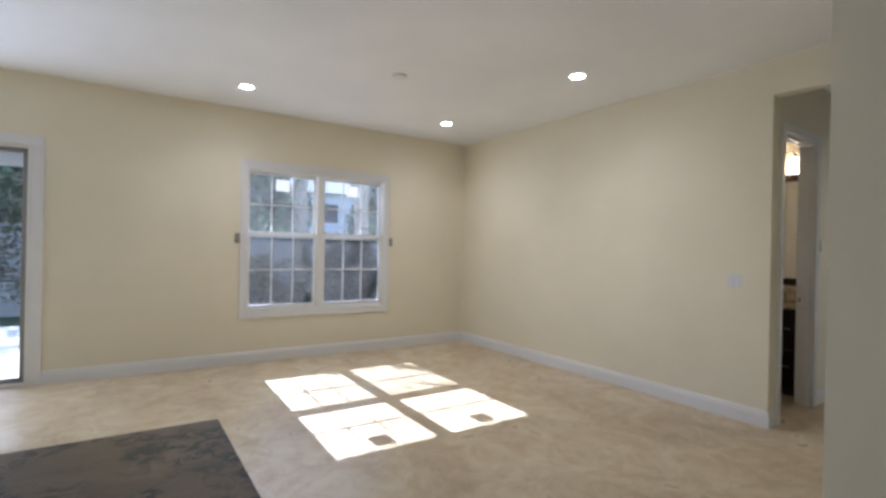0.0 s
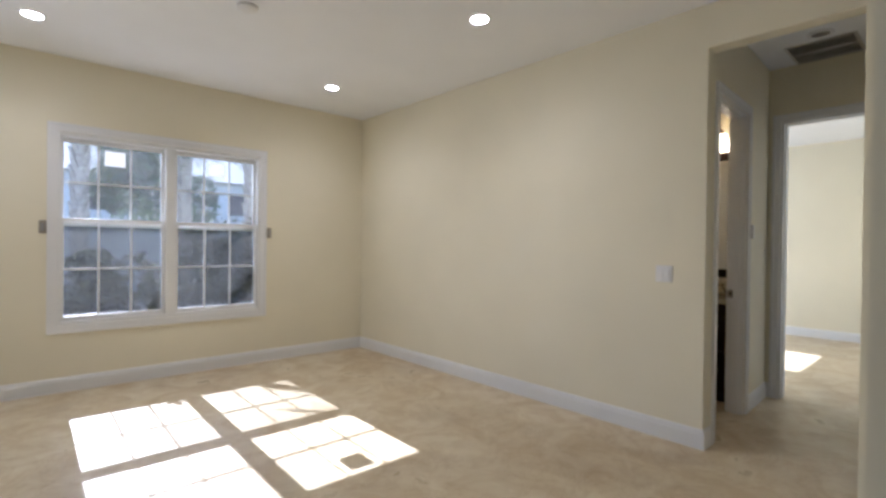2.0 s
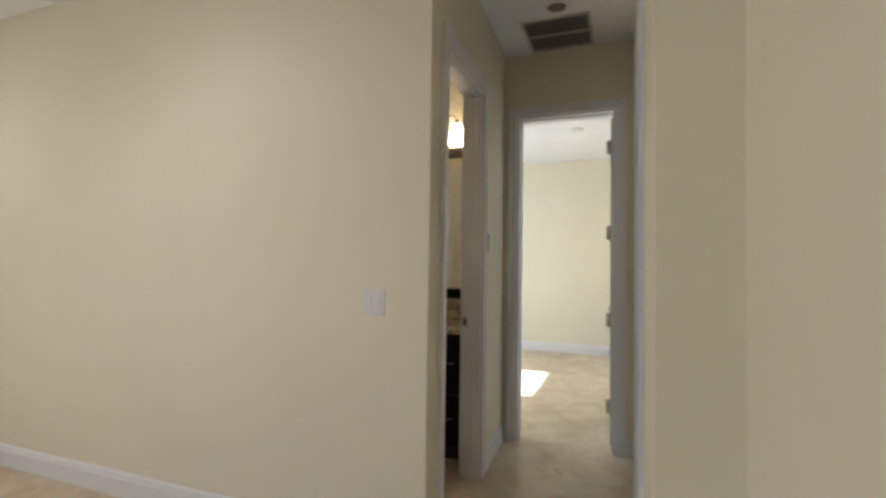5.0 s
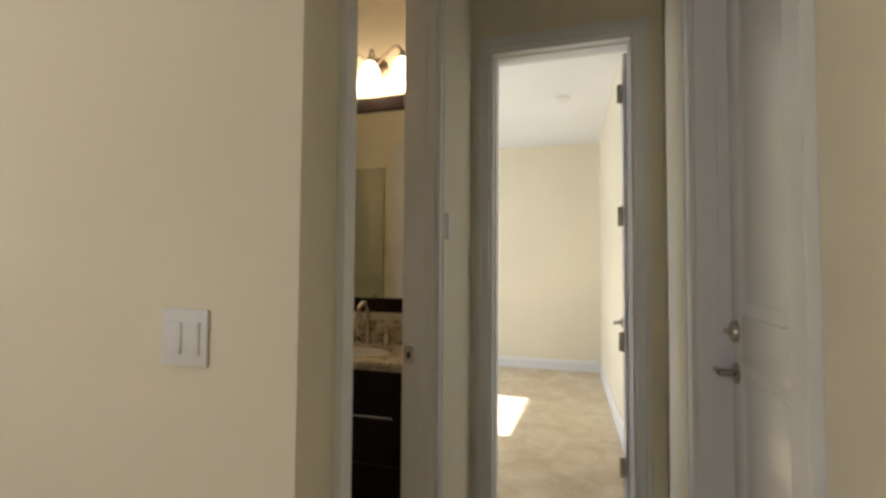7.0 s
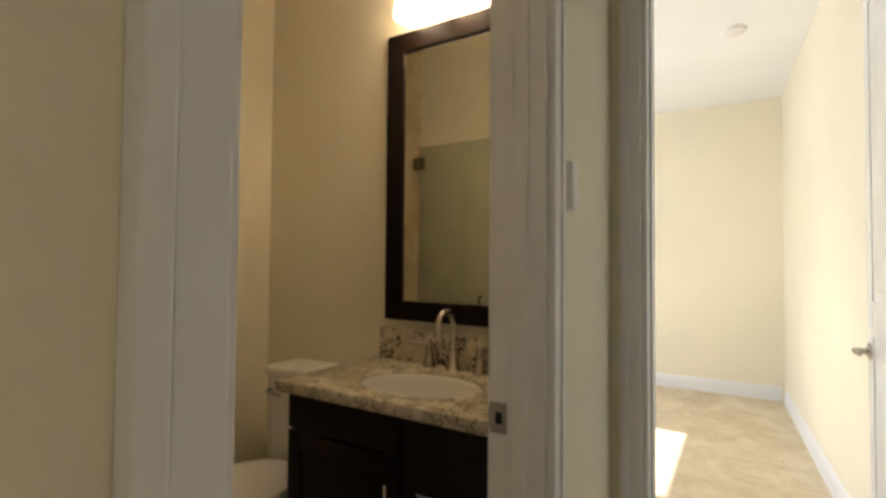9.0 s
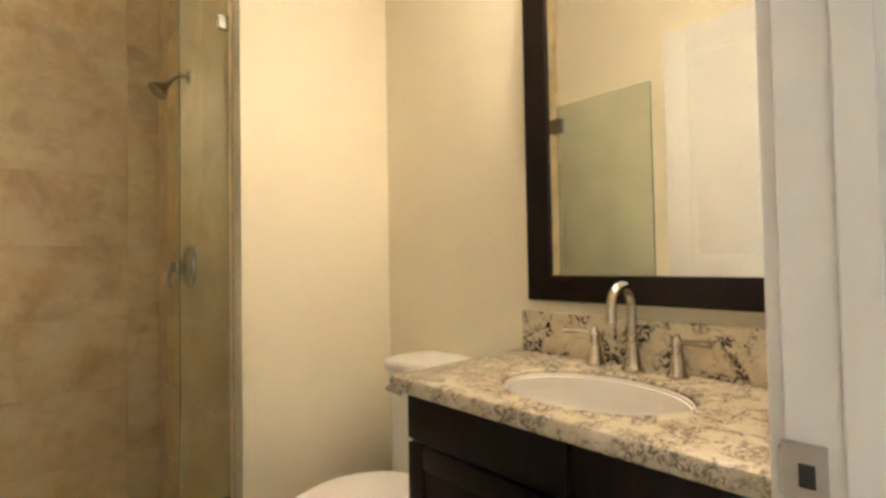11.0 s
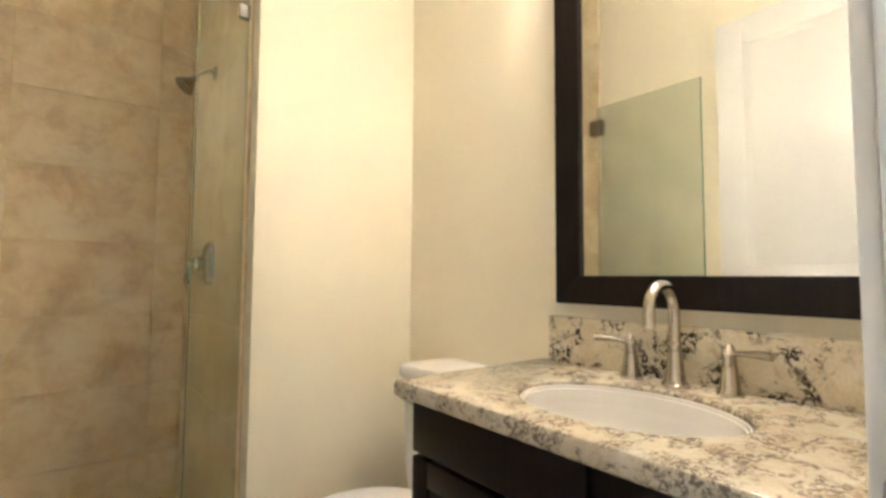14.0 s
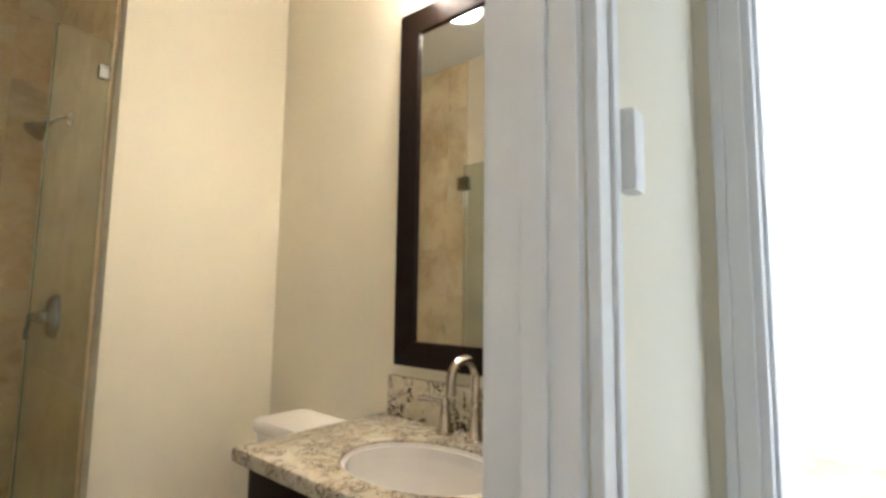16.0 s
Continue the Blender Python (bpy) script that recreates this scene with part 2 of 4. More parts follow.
STUCCO = earth("grey_stucco", (0.36, 0.36, 0.375), (0.44, 0.44, 0.45), 5)
HOUSE_WALL = earth("pale_house_render", (0.55, 0.545, 0.555), (0.63, 0.625, 0.63), 3)
MULCH = earth("brown_mulch", (0.06, 0.042, 0.03), (0.14, 0.10, 0.075), 18)
BARK = earth("palm_bark", (0.20, 0.175, 0.15), (0.55, 0.51, 0.46), 16)
LEAF = leafy("shrub_leaves", (0.035, 0.075, 0.022), (0.11, 0.16, 0.05))
LEAF_DARK = leafy("tree_leaves", (0.035, 0.065, 0.035), (0.09, 0.13, 0.07))
LEAF_LOW = leafy("dark_shrub_leaves", (0.018, 0.024, 0.012), (0.055, 0.062, 0.032))
FROND = leafy("palm_fronds", (0.05, 0.085, 0.03), (0.12, 0.15, 0.06))

# ---- mesh helpers ----


def bx(bm, x0, x1, y0, y1, z0, z1, bevel=0.0):
    r = bmesh.ops.create_cube(bm, size=1.0, matrix=Matrix.Translation(((x0 + x1) / 2, (y0 + y1) / 2, (z0 + z1) / 2))
                              @ Matrix.Diagonal((abs(x1 - x0), abs(y1 - y0), abs(z1 - z0), 1)))
    if bevel:
        edges = list({e for v in r["verts"] for e in v.link_edges})
        bmesh.ops.bevel(bm, geom=edges, offset=bevel, segments=2, affect="EDGES", profile=0.6)
    return bm


def mesh_of(name, bm, material, smooth=False):
    me = bpy.data.meshes.new(name)
    bm.to_mesh(me)
    bm.free()
    me.materials.append(material)
    if smooth:
        for p in me.polygons:
            p.use_smooth = True
        me.set_sharp_from_angle(angle=radians(40))
    return me


def solid(name, bm, material, smooth=False, **tags):
    return tagged(new(name, mesh_of(name, bm, material, smooth)), **tags)


def part(name, bm, material, parent, label="", smooth=False):
    ob = new(name, mesh_of(name, bm, material, smooth))
    ob.parent = parent
    return tagged(ob, label)


def thing(name, at, label, category, group="", kind=""):
    ob = new(name)
    ob.location = at
    ob.empty_display_size = 0.1
    return tagged(ob, label, category, group, kind)


def box_part(name, parent, material, dims, bevel=0.0, label=""):
    bm = bmesh.new()
    bx(bm, *dims, bevel)
    return part(name, bm, material, parent, label, smooth=bevel > 0)


def lathe(bm, profile, n=24, m=Matrix()):
    """Turn (radius, height) pairs about z."""
    rings = []
    for r, z in profile:
        rings.append([bm.verts.new(m @ Vector((r * math.cos(2 * math.pi * k / n), r * math.sin(2 * math.pi * k / n), z))) for k in range(n)])
    for a, b in zip(rings, rings[1:]):
        for k in range(n):
            bm.faces.new((a[k], a[(k + 1) % n], b[(k + 1) % n], b[k]))
    for ring, flip in ((rings[0], True), (rings[-1], False)):
        bm.faces.new(ring[::-1] if flip else ring)
    return bm


def tube(bm, pts, radii, n=14):
    """Sweep a circle along points."""
    pts = [Vector(p) for p in pts]
    rings = []
    side = None
    for i, p in enumerate(pts):
        d = (pts[min(i + 1, len(pts) - 1)] - pts[max(i - 1, 0)]).normalized()
        if side is None:
            side = d.orthogonal().normalized()
        side = (side - d * side.dot(d)).normalized()
        up = d.cross(side)
        r = radii if isinstance(radii, (int, float)) else radii[i]
        rings.append([bm.verts.new(p + r * (math.cos(2 * math.pi * k / n) * side + math.sin(2 * math.pi * k / n) * up)) for k in range(n)])
    for a, b in zip(rings, rings[1:]):
        for k in range(n):
            bm.faces.new((a[k], a[(k + 1) % n], b[(k + 1) % n], b[k]))
    bm.faces.new(rings[0][::-1])
    bm.faces.new(rings[-1])
    return bm


def loft(bm, rings):
    """Skin closed rings of equal count."""
    vs = [[bm.verts.new(p) for p in ring] for ring in rings]
    n = len(vs[0])
    for a, b in zip(vs, vs[1:]):
        for k in range(n):
            bm.faces.new((a[k], a[(k + 1) % n], b[(k + 1) % n], b[k]))
    bm.faces.new(vs[0][::-1])
    bm.faces.new(vs[-1])
    bmesh.ops.recalc_face_normals(bm, faces=bm.faces)
    return bm


def wall(name, axis, a0, a1, t0, t1, z0, z1, holes=(), material=None, label="cream painted plaster wall"):
    """A wall along axis from a0 to a1, between t0 and t1 in thickness, with (a, a, z, z) holes."""
    bm = bmesh.new()
    cuts = sorted({a0, a1, *(h[0] for h in holes), *(h[1] for h in holes)})
    for c0, c1 in zip(cuts, cuts[1:]):
        mid = (c0 + c1) / 2
        spans, low = [], z0
        for h in sorted((h for h in holes if h[0] < mid < h[1]), key=lambda h: h[2]):
            if h[2] > low:
                spans.append((low, h[2]))
            low = h[3]
        if low < z1:
            spans.append((low, z1))
        for s0, s1 in spans:
            if axis == "x":
                bx(bm, c0, c1, t0, t1, s0, s1)
            else:
                bx(bm, t0, t1, c0, c1, s0, s1)
    return solid(name, bm, material or WALL, label=label, category="wall", kind="structure")


def profile_run(bm, axis, a0, a1, face, sign, pts):
    """Extrude an (out, up) profile along a wall whose face stands at face and looks towards sign."""
    ends = []
    for a in (a0, a1):
        ring = []
        for o, u in pts:
            t = face + sign * o
            ring.append(bm.verts.new((a, t, u) if axis == "x" else (t, a, u)))
        ends.append(ring)
    n = len(pts)
    for k in range(n):
        bm.faces.new((ends[0][k], ends[0][(k + 1) % n], ends[1][(k + 1) % n], ends[1][k]))
    bm.faces.new(ends[0][::-1])
    bm.faces.new(ends[1])
    bmesh.ops.recalc_face_normals(bm, faces=bm.faces)


BASE_PROFILE = [(0.0, 0.0), (0.016, 0.0), (0.016, 0.095), (0.013, 0.105), (0.011, 0.118), (0.006, 0.128), (0.0, 0.132)]


def baseboard(axis, a0, a1, face, sign):
    bm = bmesh.new()
    profile_run(bm, axis, a0, a1, face, sign, BASE_PROFILE)
    return solid("baseboard", bm, TRIM, label="white moulded wooden baseboard along the wall", category="baseboard", kind="structure")


def casing(axis, a0, a1, face, sign, top, width=0.09, bottom=0.0, sill=False, label="white moulded door casing"):
    """A frame of flat trim with a raised outer bead round an opening, on one face of a wall."""
    bm = bmesh.new()
    t0, t1, t2 = face, face + sign * 0.016, face + sign * 0.021

    def bar(u0, u1, z0, z1, tt):
        if axis == "x":
            bx(bm, u0, u1, min(t0, tt), max(t0, tt), z0, z1, 0.003)
        else:
            bx(bm, min(t0, tt), max(t0, tt), u0, u1, z0, z1, 0.003)
    w = width
    bead = 0.022
    low = bottom - (w if sill else 0)
    bar(a0 - w + bead, a0, low + (bead if sill else 0), top, t1)
    bar(a1, a1 + w - bead, low + (bead if sill else 0), top, t1)
    bar(a0 - w + bead, a1 + w - bead, top, top + w - bead, t1)
    bar(a0 - w, a0 - w + bead, low, top + w, t2)
    bar(a1 + w - bead, a1 + w, low, top + w, t2)
    bar(a0 - w + bead, a1 + w - bead, top + w - bead, top + w, t2)
    if sill:
        bar(a0, a1, low + bead, bottom, t1)
        bar(a0 - w + bead, a1 + w - bead, low, low + bead, t2)
    return solid("trim", bm, TRIM, False, label=label, category="trim", kind="structure")


def jamb(axis, a0, a1, t0, t1, top):
    """Lining boards of a door opening with a stop strip."""
    bm = bmesh.new()
    d = 0.018
    for u0, u1 in ((a0, a0 + d), (a1 - d, a1)):
        bx(bm, *((u0, u1, t0, t1) if axis == "x" else (t0, t1, u0, u1)), 0, top, 0.002)
    bx(bm, *((a0 + d, a1 - d, t0, t1) if axis == "x" else (t0, t1, a0 + d, a1 - d)), top - d, top, 0.002)
    s0, s1 = t0 + (t1 - t0) * 0.30, t0 + (t1 - t0) * 0.58
    for u0, u1 in ((a0 + d, a0 + d + 0.008), (a1 - d - 0.008, a1 - d)):
        bx(bm, *((u0, u1, s0, s1) if axis == "x" else (s0, s1, u0, u1)), 0, top - d, 0.002)
    bx(bm, *((a0 + d, a1 - d, s0, s1) if axis == "x" else (s0, s1, a0 + d, a1 - d)), top - d - 0.008, top - d, 0.002)
    return solid("trim", bm, TRIM, False, label="white painted door jamb lining with stop", category="trim", kind="structure")

# ---- plan ----
H, HEADER_Z = 2.935, 2.645
XR, YW = 5.278, 6.43
YB, YB2, YR = 2.268, 2.386, 1.40
XE, XE2 = 6.96, 7.13
BX0, BX1 = 5.40, 6.878
DOOR_H, BED_H, BATH_H = 2.462, 2.455, 2.40
DA0, DA1 = 5.482, 6.250
BA0, BA1 = 1.530, 2.246
# the hall's north wall runs a little out of square, from the room's corner on
SKEW = Matrix.Translation((BX0, YB, 0)) @ Matrix.Rotation(radians(2.75), 4, "Z") @ Matrix.Translation((-BX0, -YB, 0))

# ---- large structure ----
bm = bmesh.new()
bx(bm, -2.35, BX0, -2.15, 6.58, -0.12, 0)
bx(bm, BX0, 11.07, 1.10, 5.44, -0.12, 0)
solid("floor", bm, FLOOR, label="polished cream marble floor with tan clouding", category="floor", kind="structure")

bm = bmesh.new()
bx(bm, -2.35, BX0, -2.15, 6.58, H, H + 0.12)
bx(bm, BX0, 11.07, 1.10, 5.44, H, H + 0.12)
solid("ceiling", bm, CEIL, label="flat white painted ceiling", category="ceiling", kind="structure")
WIN = (2.19, 3.95, 0.59, 2.28)
SLIDER = (-1.55, 0.285, 0.0, 2.26)
wall("wall_north", "x", -2.35, BX0, YW, 6.58, 0, H, [WIN, SLIDER])
wall("wall_east", "y", YB, YW, XR, BX0, 0, H)
wall("wall_hall_north", "x", BX0, XE + 0.02, YB, YB2, 0, H, [(DA0, DA1, 0, BATH_H)]).matrix_world = SKEW
wall("wall_hall_header", "y", YR, YB, XR, BX0, HEADER_Z, H, label="cream painted wall above the hall opening")
wall("wall_hall_south", "x", 4.60, XE, 1.21, YR, 0, H, [(5.43, 6.275, 0, DOOR_H)])
wall("wall_hall_end", "y", 1.25, 5.32, XE, XE2, 0, H, [(BA0, BA1, 0, BED_H)])
wall("wall_corner", "x", 3.14, 4.73, 1.06, 1.21, 0, H)
wall("wall_kitchen", "y", -2.0, 1.06, 3.14, 3.27, 0, H)
wall("wall_south", "x", -2.35, 3.27, -2.15, -2.0, 0, H)
wall("wall_west", "y", -2.0, YW, -2.35, -2.2, 0, H)
wall("wall_closet", "x", 5.3, 6.4, 1.10, 1.16, 0, H)
wall("wall_bath_east", "y", 2.36, 5.17, BX1, XE, 0, H)
wall("wall_bath_stub", "x", 6.252, BX1, 3.98, 5.17, 0, H)
wall("wall_bath_north", "x", 5.30, 6.25, 5.05, 5.17, 0, H)
bm = bmesh.new()
quad = ((XE2, 1.25), (11.07, 1.25), (11.07, 1.64), (XE2, 1.455))
low = [bm.verts.new((x, y, 0)) for x, y in quad]
high = [bm.verts.new((x, y, H)) for x, y in quad]
bm.faces.new(low[::-1])
bm.faces.new(high)
for k in range(4):
    bm.faces.new((low[k], low[(k + 1) % 4], high[(k + 1) % 4], high[k]))
solid("wall_bedroom_south", bm, WALL, label="cream painted plaster wall", category="wall", kind="structure")
wall("wall_bedroom_east", "y", 1.60, 5.32, 10.95, 11.07, 0, H)
wall("wall_bedroom_north", "x", XE, 11.07, 5.32, 5.44, 0, H, [(8.28, 9.55, 0.6, 2.26)])

# baseboards
baseboard("x", 0.372, XR, YW, -1)
baseboard("x", -2.2, -1.67, YW, -1)
baseboard("y", YB, YW - 0.016, XR, -1)
baseboard("x", XR - 0.016, 5.40, YB, -1)
baseboard("x", 6.305, XE, YB, -1).matrix_world = SKEW
baseboard("y", YR, 1.465, XE, -1)
baseboard("y", 2.31, 2.345, XE, -1)
baseboard("x", 4.585, 5.34, YR, 1)
baseboard("x", 6.365, XE - 0.016, YR, 1)
baseboard("y", 1.226, YR, 4.60, -1)
baseboard("x", 3.124, 4.60, 1.21, 1)
baseboard("y", -2.0, 1.21, 3.14, -1)
baseboard("y", 1.655, 5.32, 10.95, -1)
run = baseboard("x", 0.0, 3.70, 0.0, 1)
run.matrix_world = pose(XE2 + 0.005, 1.456, 0, 0, 0, math.degrees(math.atan2(0.185, 3.94)))
baseboard("x", 6.25, 6.86, 3.98, -1)

# casings and linings
casing("x", DA0, DA1, YB, -1, BATH_H, 0.064, label="white moulded casing round the bathroom door").matrix_world = SKEW
jamb("x", DA0, DA1, YB + 0.001, YB2 - 0.001, BATH_H).matrix_world = SKEW
casing("x", DA0, DA1, YB2, 1, BATH_H, 0.064, label="white moulded casing round the bathroom door").matrix_world = SKEW
casing("y", BA0, BA1, XE, -1, BED_H, 0.062, label="white moulded casing round the bedroom door")
jamb("y", BA0, BA1, XE + 0.001, XE2 - 0.001, BED_H)
casing("x", 5.43, 6.275, YR, 1, DOOR_H, label="white moulded casing round the locked door")
jamb("x", 5.43, 6.275, 1.251, YR - 0.001, DOOR_H)
casing("x", -1.55, 0.285, YW, -1, 2.26, 0.085, label="white casing round the sliding glass door")
casing("x", 2.19, 3.95, YW, -1, 2.28, 0.075, 0.59, True, label="white picture-frame casing round the window")

# ---- windows ----


def double_hung(win, x0, x1, z0, z1, zm, y):
    """Two sashes of three by two lights; the upper one stands further out."""
    for low, high, yy, name in ((zm - 0.035, z1, y + 0.045, "upper_sash"), (z0, zm + 0.035, y, "lower_sash")):
        bm = bmesh.new()
        st, rl = 0.026, 0.040
        bx(bm, x0, x0 + st, yy, yy + 0.035, low, high, 0.003)
        bx(bm, x1 - st, x1, yy, yy + 0.035, low, high, 0.003)
        bx(bm, x0 + st, x1 - st, yy, yy + 0.035, low, low + rl, 0.003)
        bx(bm, x0 + st, x1 - st, yy, yy + 0.035, high - rl, high, 0.003)
        sash = part(name, bm, VINYL, win, "white vinyl sash with three by two lights", True)
        gx0, gx1, gz0, gz1 = x0 + st, x1 - st, low + rl, high - rl
        for k in (1, 2):
            xm = gx0 + (gx1 - gx0) * k / 3
            box_part("muntin", sash, VINYL, (xm - 0.0075, xm + 0.0075, yy + 0.008, yy + 0.027, gz0, gz1), 0.002)
        zc = (gz0 + gz1) / 2
        for k in range(3):
            a, b = gx0 + (gx1 - gx0) * k / 3, gx0 + (gx1 - gx0) * (k + 1) / 3
            box_part("muntin", sash, VINYL, (a + (0.0075 if k else 0), b - (0.0075 if k < 2 else 0), yy + 0.009, yy + 0.026, zc - 0.0075, zc + 0.0075))
            for q0, q1 in ((gz0, zc), (zc, gz1)):
                p = box_part("pane", sash, PANE, (a, b, yy + 0.016, yy + 0.019, q0, q1))
                p.visible_shadow = False
    box_part("latch", win, PLASTIC, ((x0 + x1) / 2 - 0.03, (x0 + x1) / 2 + 0.03, y - 0.012, y + 0.002, zm + 0.005, zm + 0.03), 0.004)
    s = box_part("insect_screen", win, SCREEN, (x0 + 0.03, x1 - 0.03, y + 0.052, y + 0.054, z0 + 0.03, zm - 0.03), label="fine dark insect screen")


win1 = thing("window_1", (0, 0, 0), "white double-hung twin window with muntin grids", "window", kind="structure")
bm = bmesh.new()
wx0, wx1, wz0, wz1 = WIN
bx(bm, wx0, wx0 + 0.018, 6.434, 6.57, wz0, wz1, 0.003)
bx(bm, wx1 - 0.018, wx1, 6.434, 6.57, wz0, wz1, 0.003)
bx(bm, wx0 + 0.018, wx1 - 0.018, 6.434, 6.57, wz1 - 0.03, wz1, 0.003)
bx(bm, wx0 + 0.018, wx1 - 0.018, 6.434, 6.57, wz0, wz0 + 0.03, 0.003)
bx(bm, 3.025, 3.115, 6.434, 6.57, wz0 + 0.03, wz1 - 0.03, 0.003)
part("window_frame", bm, VINYL, win1, "white vinyl frame with centre mullion", True)
double_hung(win1, wx0 + 0.019, 3.024, wz0 + 0.031, wz1 - 0.031, 1.495, 6.465)
double_hung(win1, 3.116, wx1 - 0.019, wz0 + 0.031, wz1 - 0.031, 1.495, 6.465)
for sx in (2.535, 3.44):
    bm = bmesh.new()
    bx(bm, sx, sx + 0.165, 6.520, 6.5235, 2.03, 2.17)
    st_ = solid("window_sticker", bm, PAPER, label="square white paper sticker on the window pane", category="sticker", group="window stickers")

win2 = thing("window_2", (0, 0, 0), "white vinyl frame of the bedroom window", "window", kind="structure")
bm = bmesh.new()
for d in ((8.28, 8.33, 5.33, 5.43, 0.6, 2.26), (9.50, 9.55, 5.33, 5.43, 0.6, 2.26), (8.33, 9.50, 5.33, 5.43, 0.6, 0.65),
          (8.33, 9.50, 5.33, 5.43, 2.21, 2.26), (8.33, 9.50, 5.35, 5.41, 1.40, 1.46)):
    bx(bm, *d)
part("window_frame", bm, VINYL, win2)
p = box_part("pane", win2, PANE, (8.33, 9.50, 5.375, 5.379, 0.65, 2.21))
p.visible_shadow = False

slider = thing("door_1", (0, 0, 0), "sliding glass patio door with dark metal frame", "door", kind="structure")
bm = bmesh.new()
for d in ((0.245, 0.285, 6.44, 6.56, 0, 2.26), (-1.55, -1.49, 6.44, 6.56, 0, 2.26), (-1.49, 0.25, 6.44, 6.56, 2.23, 2.26), (-1.49, 0.25, 6.44, 6.56, 0, 0.03)):
    bx(bm, *d, 0.003)
part("door_frame", bm, VINYL, slider, "white outer frame", True)
bm = bmesh.new()
for d in ((0.205, 0.244, 6.49, 6.53, 0.03, 2.23), (-0.70, -0.64, 6.49, 6.53, 0.03, 2.23), (-0.64, 0.205, 6.49, 6.53, 2.19, 2.23), (-0.64, 0.205, 6.49, 6.53, 0.03, 0.07)):
    bx(bm, *d, 0.003)
part("sliding_panel", bm, PLASTIC_GREY, slider, "grey metal panel frame", True)
p = box_part("pane", slider, PANE, (-0.64, 0.205, 6.508, 6.513, 0.07, 2.19))
p.visible_shadow = False

# ---- doors ----


def door_leaf(name, width, label, top=DOOR_H):
    """A two-panel leaf: hinge edge on x = 0, leaf along +x, faces at y = 0 and y = -0.035."""
    leaf = thing(name, (0, 0, 0), label, "door", kind="structure")
    bm = bmesh.new()
    bx(bm, 0, width, -0.031, -0.004, 0.01, top - 0.022)
    s = 0.115
    z_splits = [(0.01, 0.22), (1.02, 1.16), (top - 0.15, top - 0.022)]
    for x0, x1 in ((0, s), (width - s, width)):
        bx(bm, x0, x1, -0.035, 0, 0.01, top - 0.022, 0.002)
    for z0, z1 in z_splits:
        bx(bm, s, width - s, -0.035, 0, z0, z1, 0.002)
    for z0, z1 in ((0.22, 1.02), (1.16, top - 0.15)):
        bx(bm, s + 0.035, width - s - 0.035, -0.034, -0.001, z0 + 0.035, z1 - 0.035, 0.010)
    part("leaf", bm, DOOR, leaf, "white painted raised-panel leaf", True)
    return leaf


def lever_set(parent, x, z, face, out, reach, metal=NICKEL):
    """Round rose and lever on a face; out is the way it stands off, reach the way the lever points."""
    rose = bmesh.new()
    m = Matrix.Translation((x, face, z)) @ Matrix.Rotation(radians(-90 * out), 4, "X")
    lathe(rose, [(0.033, 0), (0.033, 0.006), (0.026, 0.010), (0.012, 0.013), (0.011, 0.045), (0.0115, 0.052)], 20, m)
    r = part("door_handle", rose, metal, parent, "brushed nickel lever handle", True)
    lv = bmesh.new()
    tube(lv, [(x, face + out * 0.048, z), (x + reach * 0.03, face + out * 0.050, z), (x + reach * 0.075, face + out * 0.048, z + 0.001),
              (x + reach * 0.115, face + out * 0.044, z)], [0.010, 0.0095, 0.008, 0.006], 10)
    part("lever", lv, metal, r, smooth=True)


def hinge(parent, at, turn=0.0):
    bm = bmesh.new()
    bx(bm, -0.002, 0.002, -0.034, 0.0, -0.05, 0.05, 0.0008)
    bx(bm, -0.002, 0.024, -0.002, 0.002, -0.05, 0.05, 0.0008)
    tube(bm, [(0, 0, -0.052), (0, 0, 0.052)], 0.0065, 10)
    ob = part("hinge", bm, NICKEL, parent, "brushed nickel butt hinge", True)
    ob.matrix_local = Matrix.Translation(at) @ Matrix.Rotation(turn, 4, "Z")


# bedroom door, swung fully into the bedroom
bed = door_leaf("door_2", 0.69, "white panelled bedroom door standing wide open", BED_H)
lever_set(bed, 0.63, 0.96, 0.0, 1, -1)
box_part("latch_plate", bed, NICKEL, (0.6895, 0.692, -0.029, -0.006, 0.93, 0.99))
for z in (0.29, 0.927, 1.573, 2.215):
    hinge(bed, (-0.004, 0.004, z), radians(90))
bed.matrix_world = pose(XE2 + 0.004, 1.574, 0, 0, 0, -2.6)

# bathroom door, swung into the bathroom
bath = door_leaf("door_3", 0.94, "white panelled bathroom door standing open", BATH_H)
for z in (0.23, 0.905, 1.57, 2.235):
    hinge(bath, (-0.004, 0.004, z), radians(90))
bath.matrix_world = pose(5.470, 2.412, 0, 0, 0, 91.5)

# locked outer door in the hall
lock = door_leaf("door_4", 0.81, "closed white panelled door with deadbolt")
lever_set(lock, 0.752, 0.975, 0.0, 1, 1)
bm = bmesh.new()
lathe(bm, [(0.034, 0), (0.034, 0.008), (0.029, 0.016), (0.014, 0.018), (0.013, 0.022)], 20, Matrix.Translation((0.752, 0, 1.105)) @ Matrix.Rotation(radians(-90), 4, "X"))
bolt = part("deadbolt", bm, NICKEL, lock, "brushed nickel deadbolt rose", True)
box_part("thumb_turn", bolt, NICKEL, (0.734, 0.770, 0.022, 0.034, 1.098, 1.112), 0.003)
lock.matrix_world = pose(5.447, 1.30, 0)

